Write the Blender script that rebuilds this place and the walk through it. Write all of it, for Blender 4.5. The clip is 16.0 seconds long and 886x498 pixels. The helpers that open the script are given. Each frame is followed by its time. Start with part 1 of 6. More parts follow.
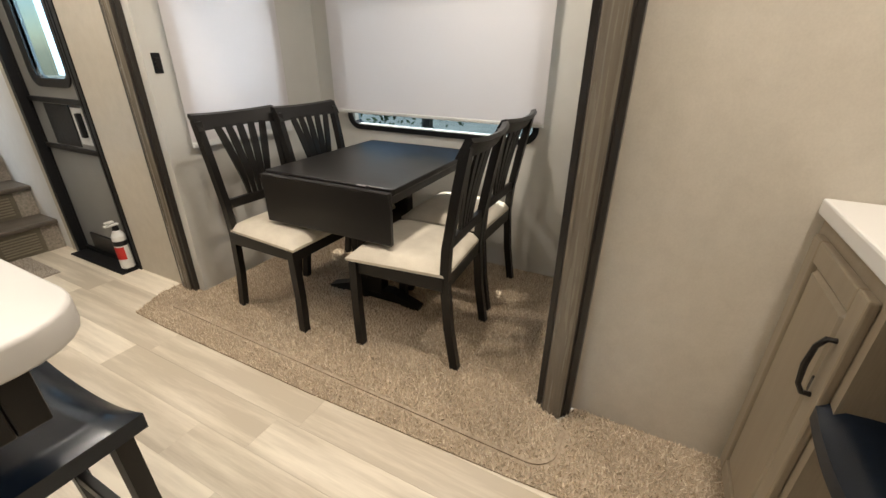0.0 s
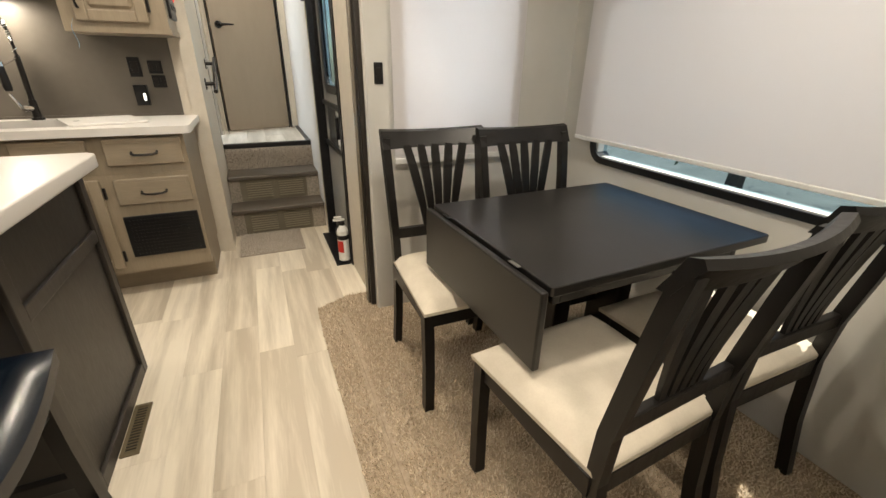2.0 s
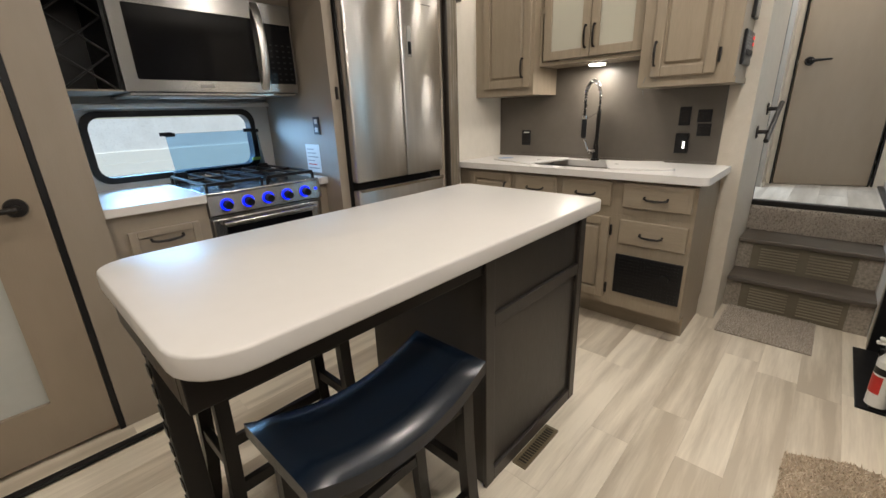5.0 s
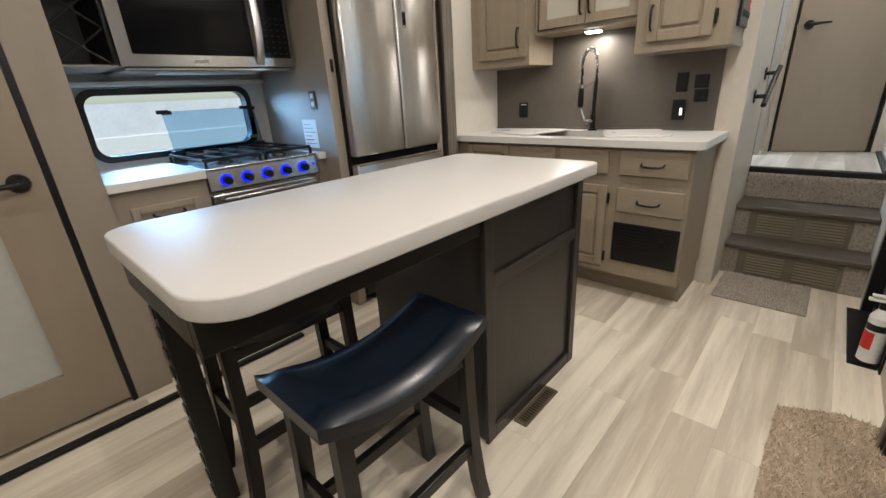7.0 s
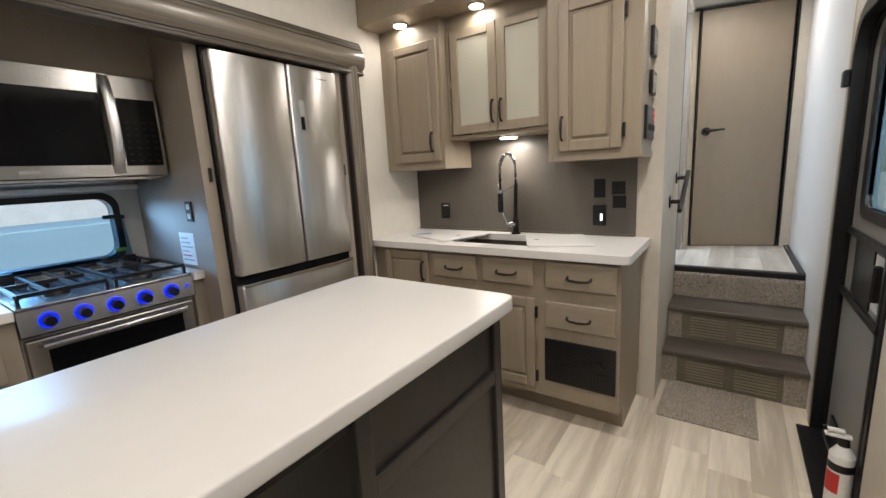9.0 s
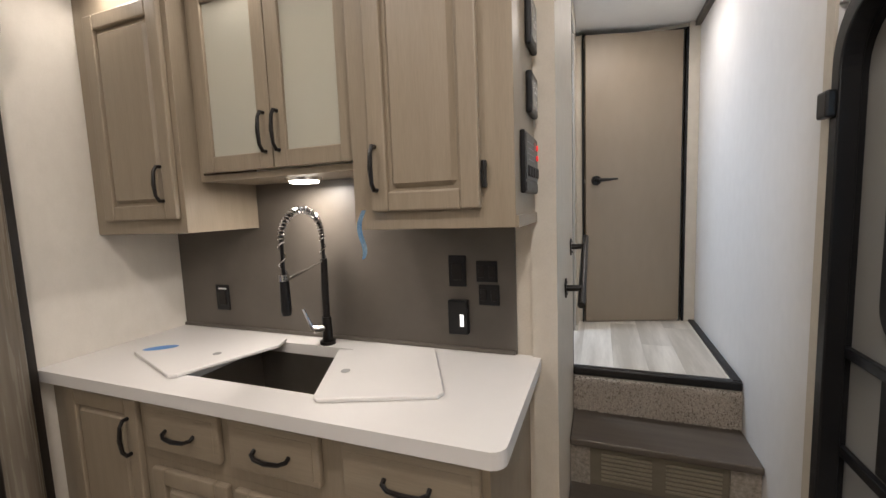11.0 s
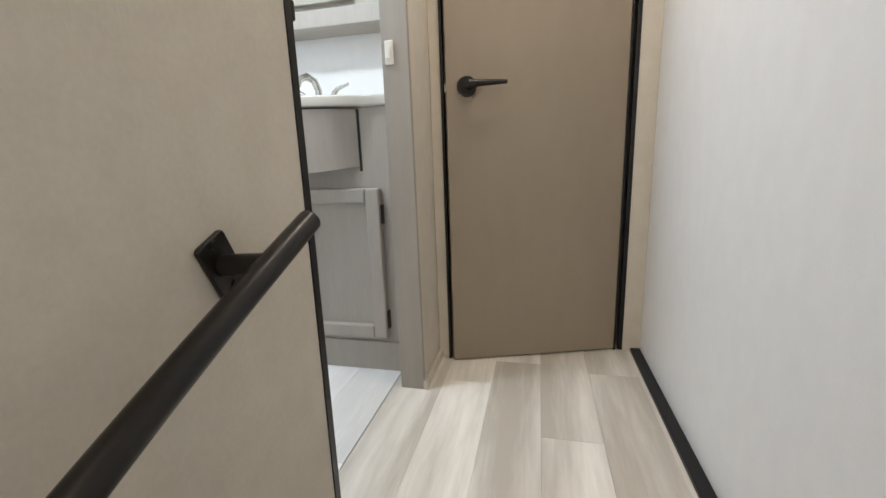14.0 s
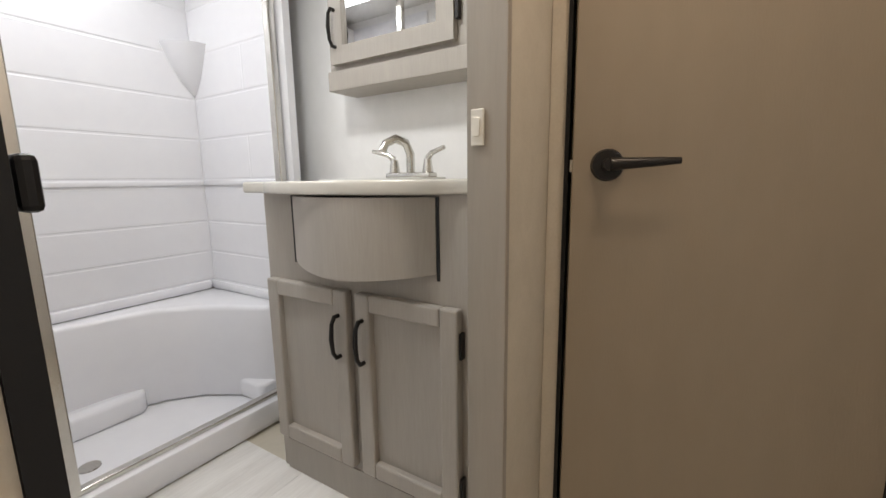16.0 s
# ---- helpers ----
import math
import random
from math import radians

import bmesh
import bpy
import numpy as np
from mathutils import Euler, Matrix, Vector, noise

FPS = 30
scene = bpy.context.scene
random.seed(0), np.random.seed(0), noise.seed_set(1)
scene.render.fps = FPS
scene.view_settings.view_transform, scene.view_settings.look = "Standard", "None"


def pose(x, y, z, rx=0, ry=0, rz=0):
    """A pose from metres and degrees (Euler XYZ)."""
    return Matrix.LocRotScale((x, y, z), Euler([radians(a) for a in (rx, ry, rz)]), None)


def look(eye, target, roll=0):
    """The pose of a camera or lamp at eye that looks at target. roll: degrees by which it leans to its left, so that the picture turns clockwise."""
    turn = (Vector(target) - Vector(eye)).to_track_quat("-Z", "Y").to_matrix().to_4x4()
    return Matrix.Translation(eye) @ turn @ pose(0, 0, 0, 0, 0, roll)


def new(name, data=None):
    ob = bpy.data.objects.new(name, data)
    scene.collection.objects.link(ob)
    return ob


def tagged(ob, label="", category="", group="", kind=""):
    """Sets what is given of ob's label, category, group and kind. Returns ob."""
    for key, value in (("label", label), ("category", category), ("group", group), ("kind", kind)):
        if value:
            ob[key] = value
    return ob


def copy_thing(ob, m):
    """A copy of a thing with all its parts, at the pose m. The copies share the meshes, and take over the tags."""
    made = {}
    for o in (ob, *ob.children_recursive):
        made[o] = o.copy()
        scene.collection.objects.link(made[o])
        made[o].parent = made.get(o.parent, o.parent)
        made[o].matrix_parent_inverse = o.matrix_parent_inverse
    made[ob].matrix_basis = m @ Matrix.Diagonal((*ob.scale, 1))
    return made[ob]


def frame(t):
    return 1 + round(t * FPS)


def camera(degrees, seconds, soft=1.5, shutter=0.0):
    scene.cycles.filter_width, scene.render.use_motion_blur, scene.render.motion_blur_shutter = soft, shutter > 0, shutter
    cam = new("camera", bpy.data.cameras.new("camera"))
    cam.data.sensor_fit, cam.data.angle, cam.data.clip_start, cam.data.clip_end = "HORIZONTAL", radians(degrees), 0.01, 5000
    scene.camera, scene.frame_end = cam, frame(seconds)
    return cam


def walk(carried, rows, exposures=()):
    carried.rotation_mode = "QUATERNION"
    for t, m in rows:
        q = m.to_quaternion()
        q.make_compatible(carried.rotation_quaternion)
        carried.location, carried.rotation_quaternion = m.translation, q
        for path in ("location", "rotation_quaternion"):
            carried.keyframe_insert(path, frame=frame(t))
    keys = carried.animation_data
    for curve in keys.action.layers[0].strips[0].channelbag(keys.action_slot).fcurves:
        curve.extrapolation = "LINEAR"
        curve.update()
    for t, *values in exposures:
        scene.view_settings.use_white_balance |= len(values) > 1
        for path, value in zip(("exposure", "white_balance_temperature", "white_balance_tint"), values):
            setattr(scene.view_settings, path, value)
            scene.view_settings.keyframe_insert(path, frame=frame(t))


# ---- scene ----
cam = camera(94.2, 16.0)
PATH = [
    (0, (-0.622, 0.873, 1.228), (-1.445, 2.488, 0.381), 0.6),
    (0.5, (-0.668, 1.071, 1.232), (-1.69, 2.583, 0.415), 0.2),
    (1, (-0.7, 1.26, 1.219), (-1.929, 2.616, 0.413), 0.2),
    (1.5, (-0.728, 1.435, 1.242), (-2.199, 2.501, 0.405), 0.5),
    (2, (-0.844, 1.592, 1.221), (-2.514, 2.334, 0.409), 0.9),
    (2.5, (-0.968, 1.708, 1.237), (-2.789, 1.993, 0.462), 1.1),
    (3, (-1.098, 1.697, 1.255), (-2.935, 1.383, 0.531), 1.0),
    (3.5, (-1.139, 1.702, 1.264), (-2.839, 0.909, 0.57), 0.6),
    (4, (-1.142, 1.682, 1.258), (-2.686, 0.603, 0.587), -0.7),
    (4.5, (-1.132, 1.672, 1.254), (-2.573, 0.444, 0.609), -1.7),
    (5, (-1.12, 1.666, 1.256), (-2.504, 0.367, 0.628), -2.0),
    (5.2, (-1.117, 1.673, 1.262), (-2.483, 0.356, 0.627), -2.0),
    (7.3, (-1.087, 1.697, 1.199), (-2.455, 0.423, 0.489), -3.7),
    (7.5, (-1.099, 1.694, 1.223), (-2.492, 0.431, 0.541), -3.8),
    (8, (-1.15, 1.69, 1.276), (-2.614, 0.46, 0.691), -3.7),
    (8.2, (-1.189, 1.679, 1.288), (-2.683, 0.463, 0.751), -3.8),
    (10.3, (-2.218, 1.488, 1.399), (-3.988, 0.578, 1.202), -2.3),
    (10.5, (-2.329, 1.469, 1.41), (-4.126, 0.615, 1.209), -2.4),
    (11, (-2.63, 1.447, 1.401), (-4.487, 0.731, 1.198), -2.2),
    (11.5, (-2.909, 1.434, 1.375), (-4.836, 0.955, 1.132), -2.5),
    (12, (-3.165, 1.451, 1.364), (-5.13, 1.27, 1.041), -3.0),
    (12.5, (-3.42, 1.527, 1.349), (-5.381, 1.416, 0.972), -2.3),
    (13, (-3.644, 1.58, 1.332), (-5.59, 1.4, 0.904), -2.4),
    (13.5, (-3.857, 1.602, 1.316), (-5.787, 1.315, 0.877), -2.7),
    (14, (-4.103, 1.642, 1.308), (-6.006, 1.192, 0.889), -2.0),
    (14.5, (-4.255, 1.637, 1.325), (-6.112, 1.032, 0.897), -1.5),
    (15, (-4.362, 1.615, 1.338), (-6.176, 0.861, 0.963), -1.3),
    (15.5, (-4.493, 1.602, 1.387), (-6.218, 0.648, 1.049), -1.1),
    (16, (-4.577, 1.576, 1.506), (-6.253, 0.537, 1.175), -0.8),
]
EXPOSE = [(0, 0.31, 6550, 8), (1.5, 0.33, 6750, 7), (2.0, 0.34, 6900, 7), (2.5, 0.38, 6900, 7), (3, 0.28, 7000, 8), (3.5, 0.14, 6950, 7), (4, 0.04, 6450, 9), (5, -0.02, 6350, 9), (8, 0.02, 6150, 9), (10.5, -0.13, 6150, 12), (11, -0.2, 6250, 13), (11.5, -0.12, 6200, 11), (12, 0.06, 6350, 12), (12.5, 0.16, 7050, 13), (13, 0.12, 7150, 13), (13.5, 0.10, 6750, 12), (14, -0.08, 6750, 11), (14.5, -0.11, 7200, 13), (15.0, -0.11, 7400, 14), (15.5, -0.30, 7400, 15), (16, -0.56, 7900, 16)]
walk(cam, [(t, look(eye, target, roll)) for t, eye, target, roll in PATH], EXPOSE)

# ---- world, sun and lamps ----
wd = bpy.data.worlds.new("sky")
scene.world = wd
wd.use_nodes = True
wn = wd.node_tree.nodes
sky = wn.new("ShaderNodeTexSky")
sky.sky_type, sky.sun_disc = "NISHITA", False
sky.sun_elevation, sky.sun_rotation = radians(70), radians(0)
wd.node_tree.links.new(sky.outputs[0], wn["Background"].inputs[0])
wn["Background"].inputs[1].default_value = 0.13
sun = new("sun", bpy.data.lights.new("sun", "SUN"))
sun.data.energy, sun.data.angle, sun.data.color = 5.0, radians(0.5), (1, 0.95, 0.87)
sun.matrix_basis = look((0, 0, 0), (0, -1, -math.tan(radians(70))))

WARM = (1.0, 0.90, 0.79)
COOL = (0.74, 0.86, 1.0)


def lamp(name, x, y, z, power, size, color, shape="DISK", target=None):
    d = bpy.data.lights.new(name, "AREA")
    d.shape, d.size, d.energy, d.color = shape, size, power, color
    o = new(name, d)
    o.matrix_basis = look((x, y, z), target or (x, y + 0.0001, z - 1))
    return o


CEIL = 2.52
TOPZ = 2.2
# assumed lamps in the unseen ceiling; the last is added to brighten the entry
PUCKS = [(-0.2, 0.55), (-0.2, 1.75), (-1.5, 0.55), (-1.5, 1.75), (-2.75, 0.55), (-2.75, 1.6), (-3.6, 1.66)]
for (px, py), power in zip(PUCKS, (9, 13.5, 3.6, 10, 7.5, 14.0, 2.2)):
    lamp("unseen_ceiling_lamp", px, py, CEIL - 0.03, power, 0.11, WARM)
# unseen fill lamp, placed to brighten the slide-out's east wall
lamp("slide_fill_lamp", -1.45, 2.45, 2.06, 9.5, 0.11, WARM)
lamp("soffit_lamp", -3.545, -0.06, TOPZ - 0.02, 1.1, 0.09, WARM)
lamp("soffit_lamp", -3.60, 0.43, TOPZ - 0.02, 1.1, 0.09, WARM)
lamp("sink_lamp", -3.775, 0.505, 1.490, 3.6, 0.07, WARM)
lamp("hall_lamp", -5.07, 1.665, 2.43, 4.6, 0.10, (1.0, 0.90, 0.79))
# unseen cool lamps below the closed ceiling, added for assumed daylight in the bathroom
lamp("bath_fill_lamp", -5.0, 0.80, 2.40, 13, 0.16, (0.74, 0.87, 1.0))
lamp("shower_daylight_fill", -5.1, -0.02, 2.40, 6.0, 0.35, COOL, "SQUARE")

# daylight in the window openings
def skylight(name, x, y, z, power, w, h, way, color):
    o = lamp(name, x, y, z, power, w, color, "RECTANGLE", (x + way[0], y + way[1], z + way[2]))
    o.data.size_y = h
    return o


skylight("daylight_dining", -1.85, 3.30, 1.42, 3.5, 1.2, 0.82, (0, -1, 0), (0.86, 0.93, 1.0))
skylight("daylight_end", -2.90, 2.5, 1.40, 6.5, 0.55, 0.85, (1, 0, 0), (0.86, 0.93, 1.0))
skylight("daylight_kitchen", -1.6, -1.6, 1.44, 42, 0.8, 0.25, (-0.55, 1.1, -0.33), (0.32, 0.62, 1.0))
skylight("daylight_entry", -3.62, 2.12, 1.44, 1.8, 0.38, 0.66, (-0.25, -1, 0), (0.62, 0.78, 1.0))


# ---- materials ----
def node_mat(name):
    m = bpy.data.materials.new(name)
    m.use_nodes = True
    return m, m.node_tree.nodes, m.node_tree.links, m.node_tree.nodes["Principled BSDF"]


def surf(name, a, b=None, rough=0.5, scale=6.0, stretch=(1, 1, 1), metal=0.0, bump=0.0, bscale=200.0, bstretch=(1, 1, 1), island=0.0, spec=0.5, coat=0.0, detail=5.0, rvar=0.1, fine=0.35):
    """Two tones mixed by a broad and a fine noise, with fine relief and uneven gloss."""
    m, n, l, p = node_mat(name)
    b = b or tuple(c * 0.86 for c in a)
    tc = n.new("ShaderNodeTexCoord")
    mp = n.new("ShaderNodeMapping")
    mp.inputs["Scale"].default_value = stretch
    l.new(tc.outputs["Object"], mp.inputs[0])
    n1 = n.new("ShaderNodeTexNoise")
    n1.inputs["Scale"].default_value, n1.inputs["Detail"].default_value = scale, detail
    n2 = n.new("ShaderNodeTexNoise")
    n2.inputs["Scale"].default_value, n2.inputs["Detail"].default_value = scale * 9, 3
    l.new(mp.outputs[0], n1.inputs[0])
    l.new(mp.outputs[0], n2.inputs[0])
    mx = n.new("ShaderNodeMix")
    mx.inputs[0].default_value = fine
    l.new(n1.outputs[0], mx.inputs[2])
    l.new(n2.outputs[0], mx.inputs[3])
    fac = mx.outputs[0]
    if island:
        oi = n.new("ShaderNodeObjectInfo")
        ad = n.new("ShaderNodeMath")
        ad.operation = "MULTIPLY_ADD"
        l.new(oi.outputs["Random"], ad.inputs[0])
        ad.inputs[1].default_value = island
        l.new(fac, ad.inputs[2])
        sb = n.new("ShaderNodeMath")
        sb.operation = "SUBTRACT"
        l.new(ad.outputs[0], sb.inputs[0])
        sb.inputs[1].default_value = island / 2
        fac = sb.outputs[0]
        va = n.new("ShaderNodeVectorMath")
        va.operation = "ADD"
        l.new(tc.outputs["Object"], va.inputs[0])
        sc = n.new("ShaderNodeVectorMath")
        sc.operation = "SCALE"
        sc.inputs[0].default_value = (17, 31, 11)
        l.new(oi.outputs["Random"], sc.inputs["Scale"])
        l.new(sc.outputs[0], va.inputs[1])
        l.new(va.outputs[0], mp.inputs[0])
    rp = n.new("ShaderNodeValToRGB")
    rp.color_ramp.elements[0].position, rp.color_ramp.elements[1].position = 0.33, 0.67
    rp.color_ramp.elements[0].color, rp.color_ramp.elements[1].color = (*b, 1), (*a, 1)
    l.new(fac, rp.inputs[0])
    l.new(rp.outputs[0], p.inputs["Base Color"])
    rr = n.new("ShaderNodeMapRange")
    rr.inputs[3].default_value, rr.inputs[4].default_value = max(0.02, rough - rvar), min(1, rough + rvar)
    l.new(n2.outputs[0], rr.inputs[0])
    l.new(rr.outputs[0], p.inputs["Roughness"])
    p.inputs["Metallic"].default_value = metal
    p.inputs["Specular IOR Level"].default_value = spec
    p.inputs["Coat Weight"].default_value = coat
    if bump:
        m2 = n.new("ShaderNodeMapping")
        m2.inputs["Scale"].default_value = bstretch
        l.new(tc.outputs["Object"], m2.inputs[0])
        n3 = n.new("ShaderNodeTexNoise")
        n3.inputs["Scale"].default_value, n3.inputs["Detail"].default_value = bscale, 4
        l.new(m2.outputs[0], n3.inputs[0])
        bp = n.new("ShaderNodeBump")
        bp.inputs["Strength"].default_value, bp.inputs["Distance"].default_value = bump, 0.002
        l.new(n3.outputs[0], bp.inputs["Height"])
        l.new(bp.outputs[0], p.inputs["Normal"])
    return m


def glow(name, color, strength):
    m, n, l, p = node_mat(name)
    p.inputs["Base Color"].default_value = (*color, 1)
    p.inputs["Emission Color"].default_value = (*color, 1)
    p.inputs["Emission Strength"].default_value = strength
    return m


def glass(name, color=(1, 1, 1), rough=0.0):
    m, n, l, p = node_mat(name)
    p.inputs["Base Color"].default_value = (*color, 1)
    p.inputs["Transmission Weight"].default_value = 1.0
    p.inputs["Roughness"].default_value = rough
    p.inputs["IOR"].default_value = 1.15
    return m


def shade_cloth(name, color, share):
    m, n, l, p = node_mat(name)
    p.inputs["Base Color"].default_value = (*color, 1)
    p.inputs["Roughness"].default_value = 0.8
    tr = n.new("ShaderNodeBsdfTranslucent")
    tr.inputs[0].default_value = (*color, 1)
    mx = n.new("ShaderNodeMixShader")
    mx.inputs[0].default_value = share
    l.new(p.outputs[0], mx.inputs[1])
    l.new(tr.outputs[0], mx.inputs[2])
    l.new(mx.outputs[0], n["Material Output"].inputs[0])
    return m


M_LINEN = surf("linen_wallboard", (0.60, 0.548, 0.465), (0.535, 0.485, 0.407), 0.62, 22, (1, 1, 0.85), fine=0.45, bump=0.07, bscale=420, bstretch=(1, 1, 0.25))
M_WALLGREY = surf("pale_wallboard", (0.64, 0.625, 0.585), (0.59, 0.575, 0.535), 0.6, 1.4, bump=0.15, bscale=420, bstretch=(1, 1, 0.25))
M_WHITEWALL = surf("white_wallboard", (0.85, 0.84, 0.825), (0.81, 0.80, 0.785), 0.55, 26, (1, 1, 0.55), bump=0.12, bscale=380)
M_CREAMWALL = surf("cream_wallboard", (0.70, 0.66, 0.59), (0.65, 0.61, 0.54), 0.6, 26, (1, 1, 0.55), bump=0.07, bscale=420)
M_CEIL = surf("ceiling_vinyl", (0.78, 0.77, 0.74), (0.73, 0.72, 0.69), 0.6, 2.0, bump=0.1)
M_TAUPE = surf("taupe_panel", (0.300, 0.255, 0.205), (0.255, 0.215, 0.17), 0.5, 2.2, (1, 1, 0.25), bump=0.15, bscale=260, bstretch=(1, 1, 0.12))
M_DOOR = surf("grey_taupe_door", (0.29, 0.235, 0.175), (0.255, 0.205, 0.15), 0.5, 2.5, (1, 1, 0.35), bump=0.18, bscale=300, bstretch=(1, 1, 0.2))
M_CAB = surf("driftwood_cabinet", (0.300, 0.247, 0.180), (0.245, 0.198, 0.142), 0.45, 10, (3, 3, 0.22), bump=0.1, bscale=160, bstretch=(1, 1, 0.06), fine=0.5)
M_CABH = surf("driftwood_cross_grain", (0.300, 0.247, 0.180), (0.245, 0.198, 0.142), 0.45, 10, (3, 0.22, 3), bump=0.1, bscale=160, bstretch=(1, 0.06, 1), fine=0.5)
M_GREYCAB = surf("grey_washed_cabinet", (0.40, 0.362, 0.318), (0.355, 0.32, 0.28), 0.42, 8, (3, 3, 0.25), bump=0.06, bscale=160, bstretch=(1, 1, 0.08), fine=0.5)
M_ISLE = surf("charcoal_island_panel", (0.034, 0.029, 0.025), (0.026, 0.022, 0.019), 0.42, 8, (2, 2, 0.4), bump=0.08, bscale=200)
M_BLACKWOOD = surf("espresso_wood", (0.009, 0.0075, 0.0065), (0.0065, 0.0056, 0.005), 0.34, 5, (2, 2, 0.4), bump=0.015, bscale=150, spec=0.35)
M_TABLE = surf("black_table_lacquer", (0.0105, 0.0095, 0.009), (0.009, 0.0082, 0.008), 0.30, 3, (0.4, 1.5, 1.5), rvar=0.02)
M_CREAM = surf("cream_upholstery", (0.63, 0.57, 0.47), (0.55, 0.49, 0.40), 0.85, 20, bump=0.4, bscale=900)
# the counters' white surface again, darkened to offset strong light on the island
M_ISLETOP_DIM = surf("white_island_surface_dimmed", (0.58, 0.56, 0.535), (0.555, 0.535, 0.51), 0.32, 2.5, rvar=0.03, spec=0.28)
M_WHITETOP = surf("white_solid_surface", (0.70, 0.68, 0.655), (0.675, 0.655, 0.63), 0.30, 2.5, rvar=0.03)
M_PLANK = surf("oak_look_vinyl_plank", (0.82, 0.745, 0.62), (0.50, 0.43, 0.335), 0.36, 3.0, (0.45, 6, 6), island=0.30, bump=0.06, bscale=90, bstretch=(0.06, 1, 1), detail=5, fine=0.16)
M_PLANKW = surf("pale_hall_vinyl_plank", (0.82, 0.775, 0.70), (0.46, 0.42, 0.36), 0.36, 2.2, (0.55, 5, 5), island=0.22, bump=0.06, bscale=90, bstretch=(0.06, 1, 1), detail=5, fine=0.16)
M_JOINT = surf("plank_joint", (0.60, 0.54, 0.44), rough=0.7)
M_CARPET = surf("tan_carpet", (0.47, 0.38, 0.285), (0.28, 0.22, 0.16), 0.95, 55, bump=0.6, bscale=350, spec=0.1)
M_CARPETG = surf("grey_brown_carpet", (0.40, 0.355, 0.30), (0.19, 0.165, 0.135), 0.95, 75, bump=0.6, bscale=400, spec=0.1)
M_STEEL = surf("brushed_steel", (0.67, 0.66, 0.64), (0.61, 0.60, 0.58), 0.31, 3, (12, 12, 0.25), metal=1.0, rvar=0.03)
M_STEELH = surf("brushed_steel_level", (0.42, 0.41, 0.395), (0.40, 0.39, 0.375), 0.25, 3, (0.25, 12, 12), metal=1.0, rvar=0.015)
for brushed in (M_STEEL, M_STEELH):
    bn, bl = brushed.node_tree.nodes, brushed.node_tree.links
    tg_node = bn.new("ShaderNodeTangent")
    tg_node.direction_type, tg_node.axis = "RADIAL", "Z"
    bl.new(tg_node.outputs[0], bn["Principled BSDF"].inputs["Tangent"])
    bn["Principled BSDF"].inputs["Anisotropic"].default_value = 0.8
    bn["Principled BSDF"].inputs["Anisotropic Rotation"].default_value = 0.25
M_SINK = surf("dark_sink_steel", (0.24, 0.22, 0.19), (0.20, 0.18, 0.155), 0.36, 3, metal=0.85)
M_CHROME = surf("chrome", (0.75, 0.75, 0.75), rough=0.1, metal=1.0, rvar=0.04)
M_NICKEL = surf("satin_nickel", (0.66, 0.64, 0.60), rough=0.2, metal=1.0, rvar=0.05)
M_BLACK = surf("black_plastic", (0.009, 0.009, 0.010), rough=0.35, bump=0.03, spec=0.35)
M_BLACKMETAL = surf("oil_rubbed_bronze", (0.012, 0.010, 0.009), rough=0.35, metal=0.3, bump=0.03)
M_BLACKGLASS = surf("black_glass", (0.006, 0.006, 0.007), rough=0.10, rvar=0.03, spec=0.14)
# black leather; the window's blue reflection is put into its base colour
M_LEATHER_BLUED = surf("black_faux_leather_blue_sheen", (0.005, 0.010, 0.020), (0.003, 0.006, 0.011), 0.24, 8, bump=0.08, bscale=110, rvar=0.06, spec=0.42)
M_SPLASH = surf("slate_backsplash", (0.115, 0.100, 0.083), (0.095, 0.082, 0.068), 0.42, 3, bump=0.05)
M_TRIM = surf("dark_streaked_trim", (0.23, 0.198, 0.155), (0.10, 0.083, 0.064), 0.26, 6, (1.6, 1.6, 0.06), bump=0.1, bscale=120, bstretch=(1, 1, 0.05))
M_TRIMX = surf("dark_streaked_header", (0.130, 0.106, 0.080), (0.030, 0.024, 0.019), 0.38, 10, (0.08, 5, 5), bump=0.1, bscale=120, bstretch=(0.05, 1, 1))
M_TRIMEDGE = surf("dark_trim_edge", (0.030, 0.024, 0.019), (0.014, 0.011, 0.009), 0.36, 10, (4, 4, 0.06))
M_SLAT = surf("pale_vent_slat", (0.30, 0.262, 0.195), rough=0.45)
M_STEPWOOD = surf("dark_step_tread", (0.12, 0.10, 0.08), (0.075, 0.062, 0.05), 0.42, 8, (3, 0.3, 3), bump=0.12)
M_RISER = surf("taupe_vent_riser", (0.19, 0.165, 0.12), (0.15, 0.128, 0.092), 0.5, 8, (3, 0.3, 3), bump=0.1)
M_FIBRE = surf("white_shower_fibreglass", (0.80, 0.80, 0.82), (0.76, 0.76, 0.79), 0.22, 2, rvar=0.06)
M_BATHFLOOR = surf("bath_vinyl", (0.80, 0.79, 0.77), (0.64, 0.625, 0.60), 0.36, 3, (0.6, 5, 5), island=0.3, bump=0.06)
M_RED = surf("red_label", (0.55, 0.02, 0.015), rough=0.4)
M_WHITE = surf("white_enamel", (0.80, 0.80, 0.78), rough=0.3)
M_PAPER = surf("paper_label", (0.74, 0.74, 0.72), rough=0.7)
M_BLUE = surf("blue_sticker", (0.10, 0.28, 0.62), rough=0.5)
M_YELLOW = surf("yellow_tag", (0.75, 0.72, 0.10), rough=0.5)
M_GREYBAR = surf("grey_print", (0.32, 0.32, 0.31), rough=0.6)
M_MIRROR = surf("mirror", (0.9, 0.9, 0.9), rough=0.02, metal=1.0, rvar=0.01)
M_GLASS = glass("clear_glass", (0.92, 0.985, 1.0))
M_DARKGLASS = glass("tinted_window_glass", (0.40, 0.56, 0.64))
